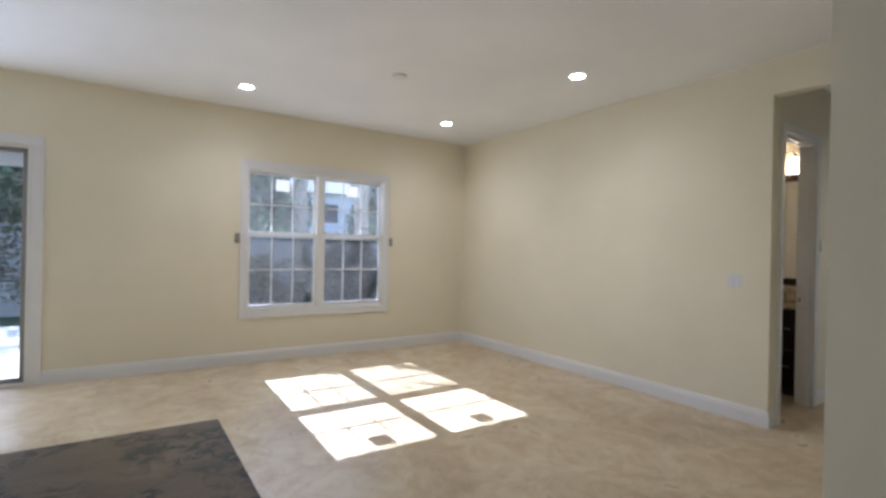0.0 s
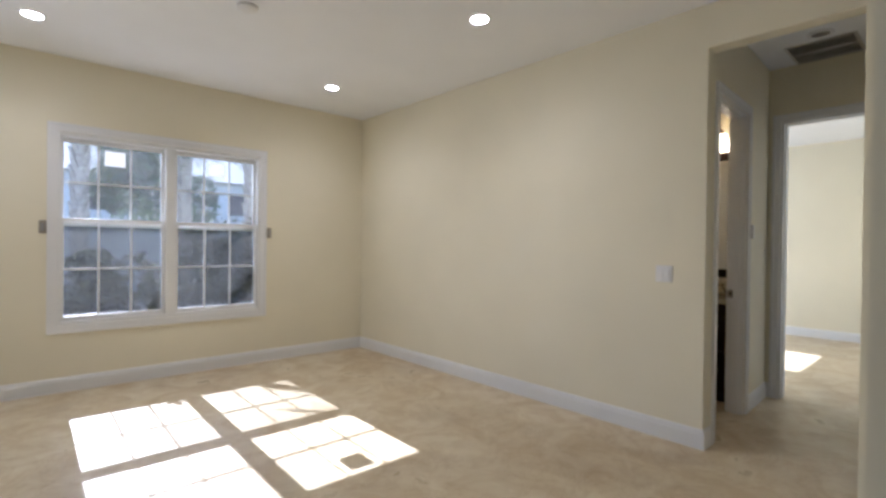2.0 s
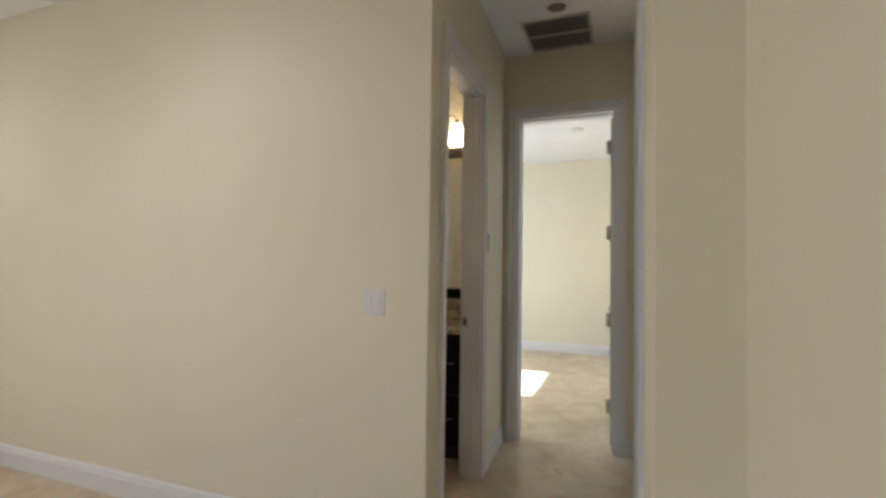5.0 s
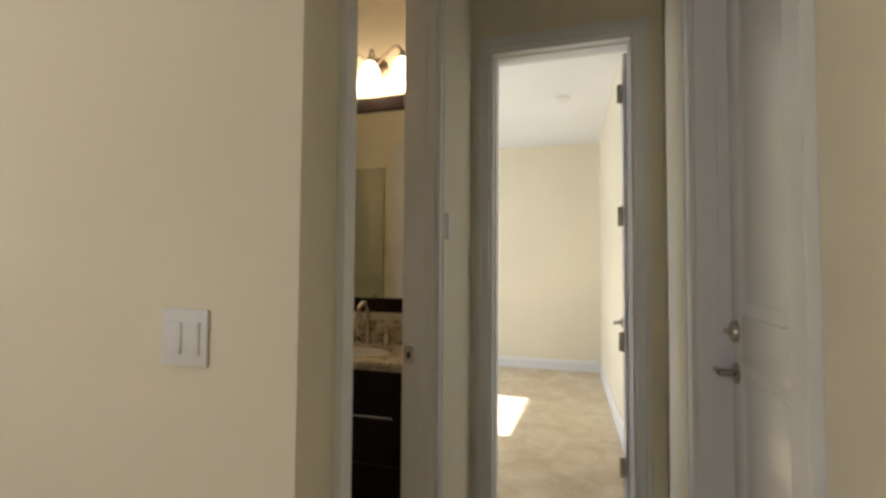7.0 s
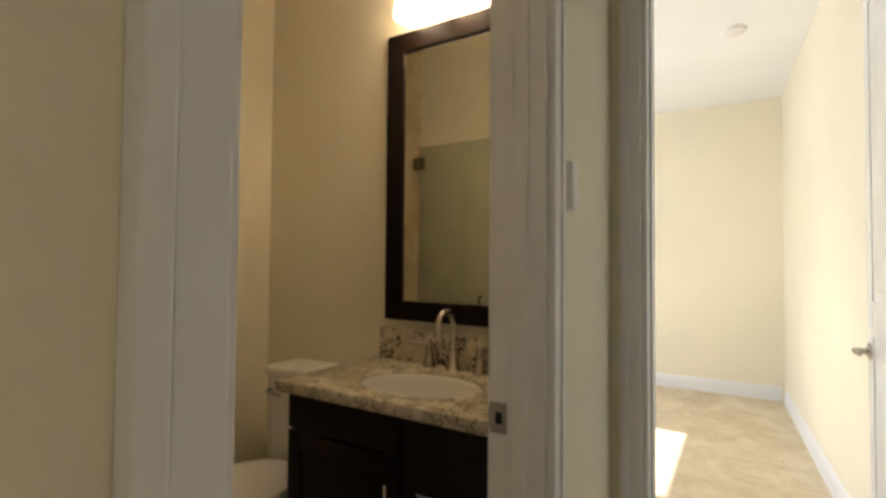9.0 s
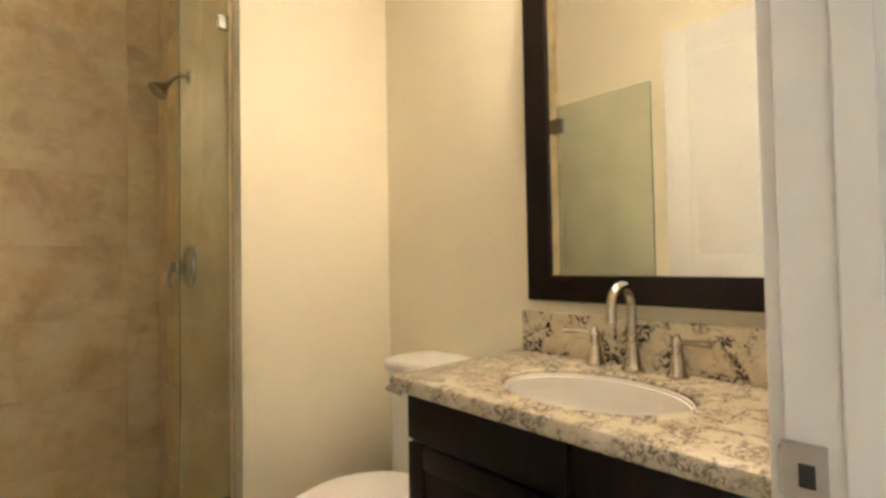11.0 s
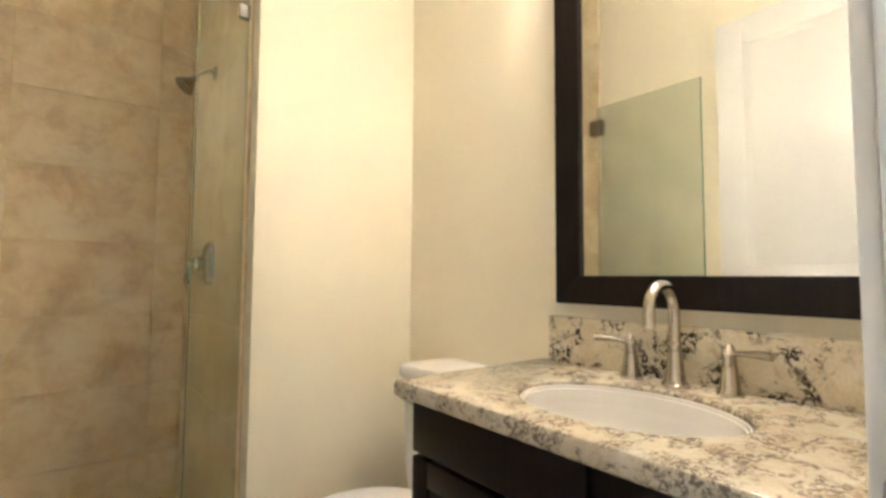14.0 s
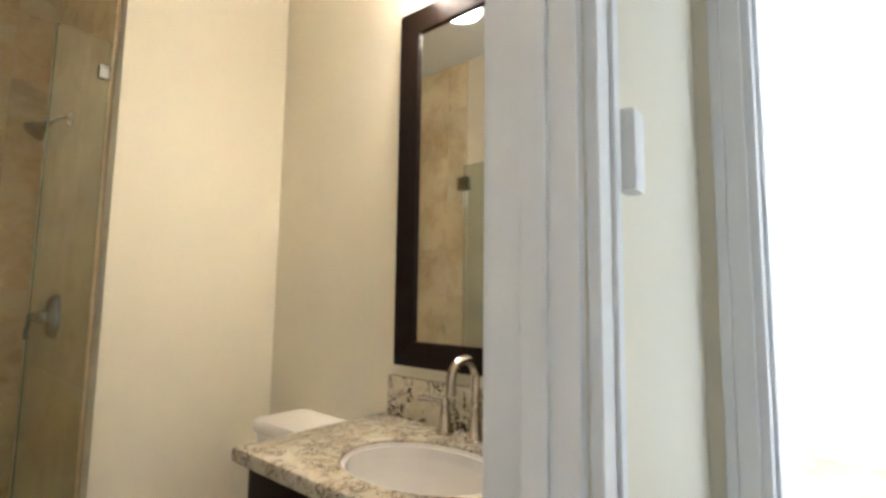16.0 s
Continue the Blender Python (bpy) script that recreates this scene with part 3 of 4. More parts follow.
# strike plates on the jambs
bm = bmesh.new()
for y0, y1, z0, z1 in ((-0.012, -0.002, -0.032, 0.032), (0.012, 0.026, -0.032, 0.032), (-0.002, 0.012, 0.012, 0.032), (-0.002, 0.012, -0.032, -0.012)):
    bx(bm, -0.004, 0.0, y0, y1, z0, z1)
bx(bm, -0.004, 0.012, 0.026, 0.029, -0.024, 0.024, 0.001)
plate = thing("strike_plate", (0, 0, 0), "brushed nickel strike plate on the white door jamb", "strike plate")
part("plate", bm, NICKEL, plate)
# flat dark slip in place of the shade inside the hole
box_part("latch_hole", plate, DARK, (-0.001, 0.0, -0.002, 0.012, -0.012, 0.012))
plate.matrix_world = SKEW @ Matrix.Translation((DA1 - 0.018, YB2 - 0.024, 0.962))

# ---- hall and room fixtures ----


def rocker_switch(at, turn, gangs, label):
    w = 0.07 + 0.046 * (gangs - 1)
    sw = thing("light_switch", (0, 0, 0), label, "switch")
    box_part("switch_plate", sw, PLASTIC, (-w / 2, w / 2, -0.006, 0, -0.058, 0.058), 0.003)
    for k in range(gangs):
        c = (k - (gangs - 1) / 2) * 0.046
        r = box_part("rocker", sw, PLASTIC, (c - 0.0165, c + 0.0165, -0.010, -0.005, -0.033, 0.033), 0.002)
    sw.matrix_world = Matrix.Translation(at) @ Matrix.Rotation(turn, 4, "Z")
    return sw


rocker_switch((XR, 2.533, 1.149), radians(-90), 2, "white double rocker switch on the cream wall")
for x in (2.088, 4.055):
    g = thing("window_contact", (x, YW, 1.445), "small tan plate mounted beside the window", "wall plate", "plates beside the window")
    box_part("back_plate", g, TAN_PLATE, (-0.026, 0.026, -0.012, 0, -0.055, 0.055), 0.003)
    box_part("cover", g, PLASTIC_GREY, (-0.014, 0.014, -0.022, -0.011, -0.040, 0.030), 0.003)

chime = thing("door_sensor", (0, 0, 0), "white plastic alarm sensor on the hall wall", "sensor")
box_part("sensor_body", chime, PLASTIC, (-0.025, 0.022, -0.026, 0, -0.056, 0.056), 0.009)
box_part("magnet", chime, PLASTIC_GREY, (0.030, 0.044, -0.018, 0, -0.016, 0.030), 0.005)
chime.matrix_world = SKEW @ Matrix.Translation((6.385, YB, 1.47))


def can_light(x, y, z, lens, label, group, r=0.064):
    c = thing("recessed_light", (x, y, z), label, "ceiling light", group)
    bm = bmesh.new()
    ring = [(r, -0.001), (r + 0.022, -0.001), (r + 0.020, -0.008), (r + 0.004, -0.012), (r - 0.004, -0.006)]
    n = 32
    rows = [[bm.verts.new((a * math.cos(2 * math.pi * k / n), a * math.sin(2 * math.pi * k / n), u)) for k in range(n)] for a, u in ring]
    for i in range(len(rows)):
        a, b = rows[i], rows[(i + 1) % len(rows)]
        for k in range(n):
            bm.faces.new((a[k], a[(k + 1) % n], b[(k + 1) % n], b[k]))
    bmesh.ops.recalc_face_normals(bm, faces=bm.faces)
    part("trim_ring", bm, PLASTIC, c, "white trim ring", True)
    bm = bmesh.new()
    lathe(bm, [(r - 0.004, -0.0045), (r - 0.004, -0.007)], 32)
    part("lens", bm, lens, c)
    return c


CANS = [(1.99, 5.58), (4.34, 3.45), (4.33, 5.52)]
for x, y in CANS:
    can_light(x, y, H, CAN, "round recessed ceiling light, lit", "recessed ceiling lights")
    lamp = new("can_lamp", bpy.data.lights.new("can_lamp", "SPOT"))
    lamp.data.energy, lamp.data.color, lamp.data.shadow_soft_size = 7, (1.0, 0.90, 0.76), 0.06
    lamp.data.spot_size, lamp.data.spot_blend = radians(150), 1.0
    lamp.location = (x, y, H - 0.03)
can_light(6.34, 1.87, H, CANOFF, "round recessed hall light, unlit", "", 0.06)


def round_cover(at, r, label, name, category):
    bm = bmesh.new()
    lathe(bm, [(0.01, -0.03), (r * 0.7, -0.028), (r * 0.95, -0.018), (r, -0.004), (r, -0.0005)], 28)
    ob = solid(name, bm, PLASTIC, True, label=label, category=category)
    ob.location = at
    return ob


round_cover((3.07, 4.41, H), 0.07, "round white cover plate on the ceiling", "ceiling_cover", "ceiling cover")
round_cover((9.17, 2.0, H), 0.075, "round white smoke detector on the bedroom ceiling", "smoke_detector", "smoke detector")

grille = thing("return_grille", (6.70, 1.905, H), "grey louvred return-air grille in the hall ceiling", "air vent")
gw, gd = 0.215, 0.205
bm = bmesh.new()
for d in ((-gw - 0.02, -gw, -gd - 0.02, gd + 0.02), (gw, gw + 0.02, -gd - 0.02, gd + 0.02), (-gw, gw, -gd - 0.02, -gd), (-gw, gw, gd, gd + 0.02), (-0.012, 0.012, -gd, gd)):
    bx(bm, *d, -0.010, -0.0005, 0.002)
part("grille_frame", bm, VENT, grille, "grey metal frame with centre bar", True)
# sheet coloured as the darkness between the slats
box_part("backing", grille, VENT_BACK, (-gw, gw, -gd, gd, -0.0025, -0.0005))
slat = None
for half in (-1, 1):
    for k in range(9):
        x = half * (0.026 + k * 0.0217)
        if slat is None:
            bm = bmesh.new()
            bx(bm, -0.0075, 0.0075, -gd, gd, -0.001, 0.001)
            slat = mesh_of("slat", bm, VENT)
        s = new("slat", slat)
        s.parent = grille
        s.matrix_local = Matrix.Translation((x, 0, -0.0065)) @ Matrix.Rotation(radians(-28), 4, "Y")

# kitchen peninsula
pen = thing("peninsula_cabinet", (0, 0, 0), "white base cabinet under the brown granite bar", "cabinet")
box_part("body", pen, TRIM, (-1.6, 1.15, 1.12, 1.78, 0.10, 0.878))
# recess shade under the bar put into the toe kick's colour
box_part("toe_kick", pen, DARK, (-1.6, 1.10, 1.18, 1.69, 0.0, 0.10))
for k in range(4):
    x0 = -1.57 + k * 0.675
    d = box_part("door", pen, TRIM, (x0, x0 + 0.655, 1.10, 1.119, 0.13, 0.86), 0.003)
bm = bmesh.new()
bx(bm, -1.62, 1.205, 1.06, 1.865, 0.879, 0.92, 0.006)
solid("bar_countertop", bm, GRANITE_DARK, True, label="polished mottled brown granite countertop on the peninsula", category="countertop")

# ---- bathroom: vanity ----
van = thing("vanity_cabinet", (0, 0, 0), "dark espresso wooden vanity with shaker fronts", "cabinet")
VX = 6.415
bm = bmesh.new()
bx(bm, VX, 6.875, 3.244, 3.262, 0.10, 0.857)
bx(bm, VX, 6.875, 2.421, 2.439, 0.10, 0.857)
bx(bm, VX, 6.875, 2.439, 3.244, 0.10, 0.118)
bx(bm, 6.863, 6.875, 2.439, 3.244, 0.118, 0.857)
bx(bm, VX, VX + 0.018, 2.439, 3.244, 0.118, 0.857)
part("body", bm, ESPRESSO, van)
# near-black paints the shade below the vanity
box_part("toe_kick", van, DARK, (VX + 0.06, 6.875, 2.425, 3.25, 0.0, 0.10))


def shaker(parent, y0, y1, z0, z1, name, rail=0.055):
    x0, x1 = VX - 0.020, VX - 0.0005
    door = box_part(name, parent, ESPRESSO, (x0 + 0.008, x1, y0 + rail - 0.004, y1 - rail + 0.004, z0 + rail - 0.004, z1 - rail + 0.004), 0.002, "recessed shaker panel door")
    box_part("stile", door, ESPRESSO, (x0, x1, y0, y0 + rail, z0, z1), 0.002)
    box_part("stile", door, ESPRESSO, (x0, x1, y1 - rail, y1, z0, z1), 0.002)
    box_part("rail", door, ESPRESSO, (x0, x1, y0 + rail, y1 - rail, z0, z0 + rail), 0.002)
    box_part("rail", door, ESPRESSO, (x0, x1, y0 + rail, y1 - rail, z1 - rail, z1), 0.002)
    return door


def bar_pull(parent, y0, y1, z0, z1):
    bm = bmesh.new()
    x = VX - 0.048
    tube(bm, [(x, y0, z0), (x, y1, z1)], 0.0055, 10)
    for f in (0.15, 0.85):
        y, z = y0 + (y1 - y0) * f, z0 + (z1 - z0) * f
        tube(bm, [(x, y, z), (VX - 0.019, y, z)], 0.004, 8)
    part("bar_pull", bm, CHROME, parent, "slim chrome bar pull", True)


box_part("drawer_front", van, ESPRESSO, (VX - 0.020, VX - 0.0005, 2.800, 3.258, 0.742, 0.853), 0.003)
d1 = shaker(van, 2.800, 3.258, 0.115, 0.732, "door")
bar_pull(d1, 2.825, 2.825, 0.50, 0.665)
d2 = box_part("drawer_front", van, ESPRESSO, (VX - 0.020, VX - 0.0005, 2.43, 2.786, 0.46, 0.853), 0.003)
bar_pull(d2, 2.53, 2.715, 0.665, 0.665)
d3 = box_part("drawer_front", van, ESPRESSO, (VX - 0.020, VX - 0.0005, 2.43, 2.786, 0.115, 0.45), 0.003)
bar_pull(d3, 2.53, 2.715, 0.30, 0.30)

# worktop with an oval cut-out
SINK = (6.600, 2.865, 0.160, 0.215)
CT = (6.368, 6.875, 2.420, 3.294, 0.858, 0.897)


def oval(cx, cy, rx, ry, z, n=64):
    return [Vector((cx + rx * math.cos(2 * math.pi * k / n), cy + ry * math.sin(2 * math.pi * k / n), z)) for k in range(n)]


def rect_ring(x0, x1, y0, y1, z, cx, cy, n=64):
    """Points on a rectangle's edge, one on each ray from the oval's centre."""
    out = []
    for k in range(n):
        a = 2 * math.pi * k / n
        dx, dy = math.cos(a), math.sin(a)
        tx = ((x1 if dx > 0 else x0) - cx) / dx if abs(dx) > 1e-9 else 1e9
        ty = ((y1 if dy > 0 else y0) - cy) / dy if abs(dy) > 1e-9 else 1e9
        t = min(tx, ty)
        out.append(Vector((cx + dx * t, cy + dy * t, z)))
    for c in ((x0, y0), (x0, y1), (x1, y0), (x1, y1)):
        k = min(range(n), key=lambda i: (out[i].x - c[0]) ** 2 + (out[i].y - c[1]) ** 2)
        out[k] = Vector((c[0], c[1], z))
    return out


bm = bmesh.new()
cx, cy, rx, ry = SINK
x0, x1, y0, y1, z0, z1 = CT
e = 0.010
rings = [oval(cx, cy, rx, ry, z0), oval(cx, cy, rx, ry, z1 - 0.004), oval(cx, cy, rx + 0.004, ry + 0.004, z1),
         rect_ring(x0 + e, x1, y0, y1 - e, z1, cx, cy), rect_ring(x0 + e * 0.3, x1, y0, y1 - e * 0.3, z1 - e * 0.3, cx, cy),
         rect_ring(x0, x1, y0, y1, z1 - e, cx, cy), rect_ring(x0, x1, y0, y1, z0 + 0.006, cx, cy),
         rect_ring(x0 + 0.005, x1, y0, y1 - 0.005, z0, cx, cy)]
vs = [[bm.verts.new(p) for p in r] for r in rings]
for a, b in zip(vs, vs[1:] + vs[:1]):
    for k in range(64):
        bm.faces.new((a[k], a[(k + 1) % 64], b[(k + 1) % 64], b[k]))
bmesh.ops.recalc_face_normals(bm, faces=bm.faces)
top = solid("vanity_countertop", bm, GRANITE, True, label="cream granite vanity top with black speckles", category="countertop")
box_part("backsplash", top, GRANITE_BACK, (6.855, 6.8765, 2.421, 3.250, 0.8975, 1.023), 0.002, "cream granite backsplash with black clusters")

bm = bmesh.new()
bowl = [oval(cx, cy, rx + 0.012, ry + 0.012, 0.8595)]
inner = [(0.985, 0.8585), (0.985, 0.887), (0.968, 0.887), (0.955, 0.835), (0.92, 0.79), (0.82, 0.745), (0.55, 0.722), (0.16, 0.716)]
bowl += [oval(cx, cy, rx * s, ry * s, z) for s, z in inner]
vs = [[bm.verts.new(p) for p in r] for r in bowl]
for a, b in zip(vs, vs[1:]):
    for k in range(64):
        bm.faces.new((a[k], a[(k + 1) % 64], b[(k + 1) % 64], b[k]))
bm.faces.new(vs[-1])
bmesh.ops.recalc_face_normals(bm, faces=bm.faces)
bmesh.ops.solidify(bm, geom=bm.faces[:], thickness=0.008)
sink = solid("sink", bm, PORCELAIN, True, label="white oval undermount porcelain sink in the vanity top", category="sink")
bm = bmesh.new()
lathe(bm, [(0.026, 0.7165), (0.026, 0.719), (0.018, 0.721), (0.006, 0.7205)], 20, Matrix.Translation((cx, cy, 0)))
part("drain", bm, CHROME, sink, "chrome drain ring", True)

# faucet
fa = thing("faucet", (6.815, 2.870, 0.897), "brushed nickel gooseneck faucet with two lever handles", "faucet")
bm = bmesh.new()
lathe(bm, [(0.029, 0), (0.029, 0.006), (0.022, 0.012), (0.019, 0.03), (0.0155, 0.07), (0.0145, 0.085), (0.0165, 0.09), (0.0135, 0.096)], 24)
part("spout_base", bm, NICKEL, fa, "flared bell base", True)
bm = bmesh.new()
pts = [(0, 0, 0.09), (0, 0, 0.15)]
for k in range(0, 13):
    a = math.pi * k / 12
    pts.append((-0.052 + 0.052 * math.cos(a), 0, 0.165 + 0.052 * math.sin(a)))
pts += [(-0.104, 0, 0.150), (-0.105, 0, 0.132)]
tube(bm, pts, [0.0125] * (len(pts) - 1) + [0.0135], 18)
part("spout", bm, NICKEL, fa, "high-arc spout", True)
for sy in (1, -1):
    y = sy * 0.107
    bm = bmesh.new()
    lathe(bm, [(0.026, 0), (0.026, 0.005), (0.020, 0.012), (0.0155, 0.05), (0.012, 0.074), (0.015, 0.079), (0.015, 0.086), (0.010, 0.093), (0.006, 0.102), (0.002, 0.104)], 22, Matrix.Translation((0.005, y, 0)))
    hb = part("handle_base", bm, NICKEL, fa, "flared bell handle base", True)
    bm = bmesh.new()
    tube(bm, [(0.005, y, 0.083), (-0.004, y + sy * 0.03, 0.087), (-0.012, y + sy * 0.062, 0.089), (-0.018, y + sy * 0.082, 0.088)], [0.006, 0.0065, 0.0085, 0.0085], 12)
    part("lever", bm, NICKEL, hb, smooth=True)

# mirror
MY0, MY1, MZ0, MZ1 = 2.460, 3.218, 1.060, 2.228
mir = thing("wall_mirror", (BX1, 2.874, MZ0), "tall wall mirror in a wide espresso wooden frame", "mirror")
fw = 0.075


def frame_bar(horizontal, a0, a1, z0, z1, flip):
    """One mitred bar of the mirror frame with a thicker outer edge."""
    bm = bmesh.new()
    d_out, d_in = 0.032, 0.020
    if horizontal:
        zo, zi = (z1, z0) if flip else (z0, z1)
        outer = [(a0, zo), (a1, zo)]
        inner_ = [(a0 + fw, zi), (a1 - fw, zi)]
    else:
        yo, yi = (a1, a0) if flip else (a0, a1)
        outer = [(yo, z0), (yo, z1)]
        inner_ = [(yi, z0 + fw), (yi, z1 - fw)]
    q = []
    for (y, z), d in ((outer[0], d_out), (outer[1], d_out), (inner_[1], d_in), (inner_[0], d_in)):
        q.append((y - 2.874, z - MZ0, d))
    front = [bm.verts.new((-d, y, z)) for y, z, d in q]
    back = [bm.verts.new((-0.001, y, z)) for y, z, d in q]
    bm.faces.new(front)
    bm.faces.new(back[::-1])
    for k in range(4):
        bm.faces.new((front[k], back[k], back[(k + 1) % 4], front[(k + 1) % 4]))
    bmesh.ops.recalc_face_normals(bm, faces=bm.faces)
    bmesh.ops.bevel(bm, geom=bm.edges[:], offset=0.0025, segments=2, affect="EDGES")
    part("frame_bar", bm, ESPRESSO, mir, smooth=True)


frame_bar(False, MY1 - fw, MY1, MZ0, MZ1, True)
frame_bar(False, MY0, MY0 + fw, MZ0, MZ1, False)
frame_bar(True, MY0, MY1, MZ0, MZ0 + fw, False)
frame_bar(True, MY0, MY1, MZ1 - fw, MZ1, True)
bm = bmesh.new()
bx(bm, -0.010, -0.004, MY0 + fw - 0.004 - 2.874, MY1 - fw + 0.004 - 2.874, fw - 0.004, MZ1 - MZ0 - fw + 0.004)
part("mirror_glass", bm, MIRROR, mir, "clear silvered mirror glass")

# vanity light
vl = thing("vanity_light", (BX1, 2.855, 2.392), "three-arm bronze vanity light with lit opal bell shades", "wall lamp")
bm = bmesh.new()
lathe(bm, [(0.062, 0.001), (0.062, 0.010), (0.050, 0.022), (0.020, 0.032), (0.010, 0.060)], 28, Matrix.Rotation(radians(-90), 4, "Y"))
part("wall_plate", bm, BRONZE, vl, "round bronze wall plate", True)
for k, oy in enumerate((0.19, 0.0, -0.19)):
    bm = bmesh.new()
    sx = -0.108
    pts = []
    for i in range(15):
        s = i / 14
        pts.append((-0.040 + (sx + 0.040) * min(1, s * 1.25), oy * (1 - (1 - s) ** 1.6), 0.0 + 0.085 * math.sin(math.pi * min(1, s * 1.08) * 0.86) - 0.02 * s))
    pts.append((sx, oy, 0.012))
    tube(bm, pts, 0.0065, 10)
    part("arm", bm, BRONZE, vl, "curved bronze arm", True)
    bm = bmesh.new()
    lathe(bm, [(0.008, 0.035), (0.012, 0.028), (0.026, 0.006), (0.029, -0.004), (0.027, -0.006)], 20, Matrix.Translation((sx, oy, 0)))
    part("socket_cup", bm, BRONZE, vl, smooth=True)
    bm = bmesh.new()
    prof = [(0.026, -0.005), (0.036, -0.018), (0.047, -0.045), (0.056, -0.085), (0.063, -0.125), (0.066, -0.155)]
    n = 28
    rings = [[bm.verts.new((sx + r * math.cos(2 * math.pi * j / n), oy + r * math.sin(2 * math.pi * j / n), z)) for j in range(n)] for r, z in prof]
    for a, b in zip(rings, rings[1:]):
        for j in range(n):
            bm.faces.new((a[j], a[(j + 1) % n], b[(j + 1) % n], b[j]))
    bmesh.ops.recalc_face_normals(bm, faces=bm.faces)
    bmesh.ops.solidify(bm, geom=bm.faces[:], thickness=0.004)
    part("shade", bm, SHADE, vl, "glowing opal glass bell shade", True)
    bulb("vanity_bulb", (BX1 + sx, 2.855 + oy, 2.392 - 0.115), 0.055, (1.0, 0.70, 0.40), 0.03)

# ---- bathroom: toilet ----
toi = thing("toilet", (BX1, 3.535, 0), "white porcelain two-piece toilet beside the vanity", "toilet")


def rrect(x0, x1, y0, y1, z, r=0.03, n=8):
    out = []
    for cx_, cy_, a0 in ((x1 - r, y1 - r, 0), (x0 + r, y1 - r, 90), (x0 + r, y0 + r, 180), (x1 - r, y0 + r, 270)):
        for k in range(n):
            a = radians(a0 + 90 * k / (n - 1))
            out.append(Vector((cx_ + r * math.cos(a), cy_ + r * math.sin(a), z)))
    return out


def egg(cx_, cy_, back, front, half, z, n=40):
    """Seat-shaped ring: blunt towards +x, long towards -x."""
    out = []
    for k in range(n):
        a = 2 * math.pi * k / n
        c, s = math.cos(a), math.sin(a)
        out.append(Vector((cx_ + (back if c > 0 else front) * c, cy_ + half * s * (1 - 0.10 * max(0, -c)), z)))
    return out


bm = bmesh.new()
loft(bm, [rrect(-0.205, -0.015, -0.165, 0.165, 0.435, 0.035), rrect(-0.212, -0.012, -0.176, 0.176, 0.49, 0.035), rrect(-0.215, -0.010, -0.184, 0.184, 0.800, 0.03)])
part("tank", bm, PORCELAIN, toi, smooth=True)
bm = bmesh.new()
loft(bm, [rrect(-0.222, -0.008, -0.190, 0.190, 0.8005, 0.03), rrect(-0.226, -0.006, -0.194, 0.194, 0.809, 0.03), rrect(-0.226, -0.006, -0.194, 0.194, 0.832, 0.03), rrect(-0.218, -0.012, -0.186, 0.186, 0.842, 0.03)])
part("tank_lid", bm, PORCELAIN, toi, smooth=True)
bm = bmesh.new()
loft(bm, [egg(-0.36, 0, 0.16, 0.20, 0.115, 0.0), egg(-0.36, 0, 0.15, 0.19, 0.105, 0.05), egg(-0.38, 0, 0.15, 0.20, 0.11, 0.18), egg(-0.42, 0, 0.20, 0.255, 0.155, 0.335),
          egg(-0.44, 0, 0.235, 0.275, 0.178, 0.419), egg(-0.44, 0, 0.235, 0.278, 0.180, 0.438)])
part("bowl", bm, PORCELAIN, toi, smooth=True)
bm = bmesh.new()
loft(bm, [egg(-0.445, 0, 0.22, 0.282, 0.184, 0.4385), egg(-0.445, 0, 0.22, 0.284, 0.186, 0.446), egg(-0.445, 0, 0.22, 0.282, 0.184, 0.458)])
part("seat", bm, PLASTIC, toi, smooth=True)
bm = bmesh.new()
loft(bm, [egg(-0.445, 0, 0.22, 0.284, 0.187, 0.4595), egg(-0.445, 0, 0.22, 0.286, 0.189, 0.468), egg(-0.445, 0, 0.215, 0.278, 0.182, 0.478), egg(-0.445, 0, 0.17, 0.22, 0.14, 0.484)])
part("seat_lid", bm, PLASTIC, toi, "closed white seat lid", True)
bm = bmesh.new()
tube(bm, [(-0.214, 0.15, 0.74), (-0.232, 0.15, 0.74), (-0.236, 0.12, 0.738), (-0.236, 0.07, 0.734)], [0.011, 0.008, 0.007, 0.006], 10)
part("flush_lever", bm, CHROME, toi, "chrome flush lever", True)

# ---- bathroom: shower ----
bm = bmesh.new()
bx(bm, 5.413, 6.242, 4.0, 4.12, 0, 0.10, 0.006)
solid("shower_curb", bm, TRAV, True, label="low travertine curb at the shower", category="curb", kind="structure")

fix = thing("shower_glass_screen", (0, 0, 0), "narrow fixed clear glass screen of the shower", "glass screen")
p = box_part("glass", fix, SHOWER_GLASS, (6.082, 6.236, 4.056, 4.066, 0.101, 2.165))
p.visible_shadow = False
box_part("glass_edge", fix, GLASS_EDGE, (6.0795, 6.0815, 4.056, 4.066, 0.101, 2.165))
for z in (0.35, 2.045):
    c = box_part("clamp", fix, CHROME, (6.203, 6.250, 4.048, 4.074, z - 0.024, z + 0.024), 0.003, "square chrome glass clamp")
gd_ = thing("shower_door", (0, 0, 0), "frameless greenish glass shower door standing open", "shower door")
p = box_part("glass", gd_, SHOWER_GLASS, (5.440, 5.450, 3.445, 4.050, 0.12, 2.165))
p.visible_shadow = False
box_part("glass_edge", gd_, GLASS_EDGE, (5.440, 5.450, 3.4425, 3.4445, 0.12, 2.165))
for z in (0.36, 2.045):
    box_part("door_hinge", gd_, CHROME, (5.4105, 5.458, 4.02, 4.10, z - 0.045, z + 0.045), 0.003, "chrome glass door hinge")
bm = bmesh.new()
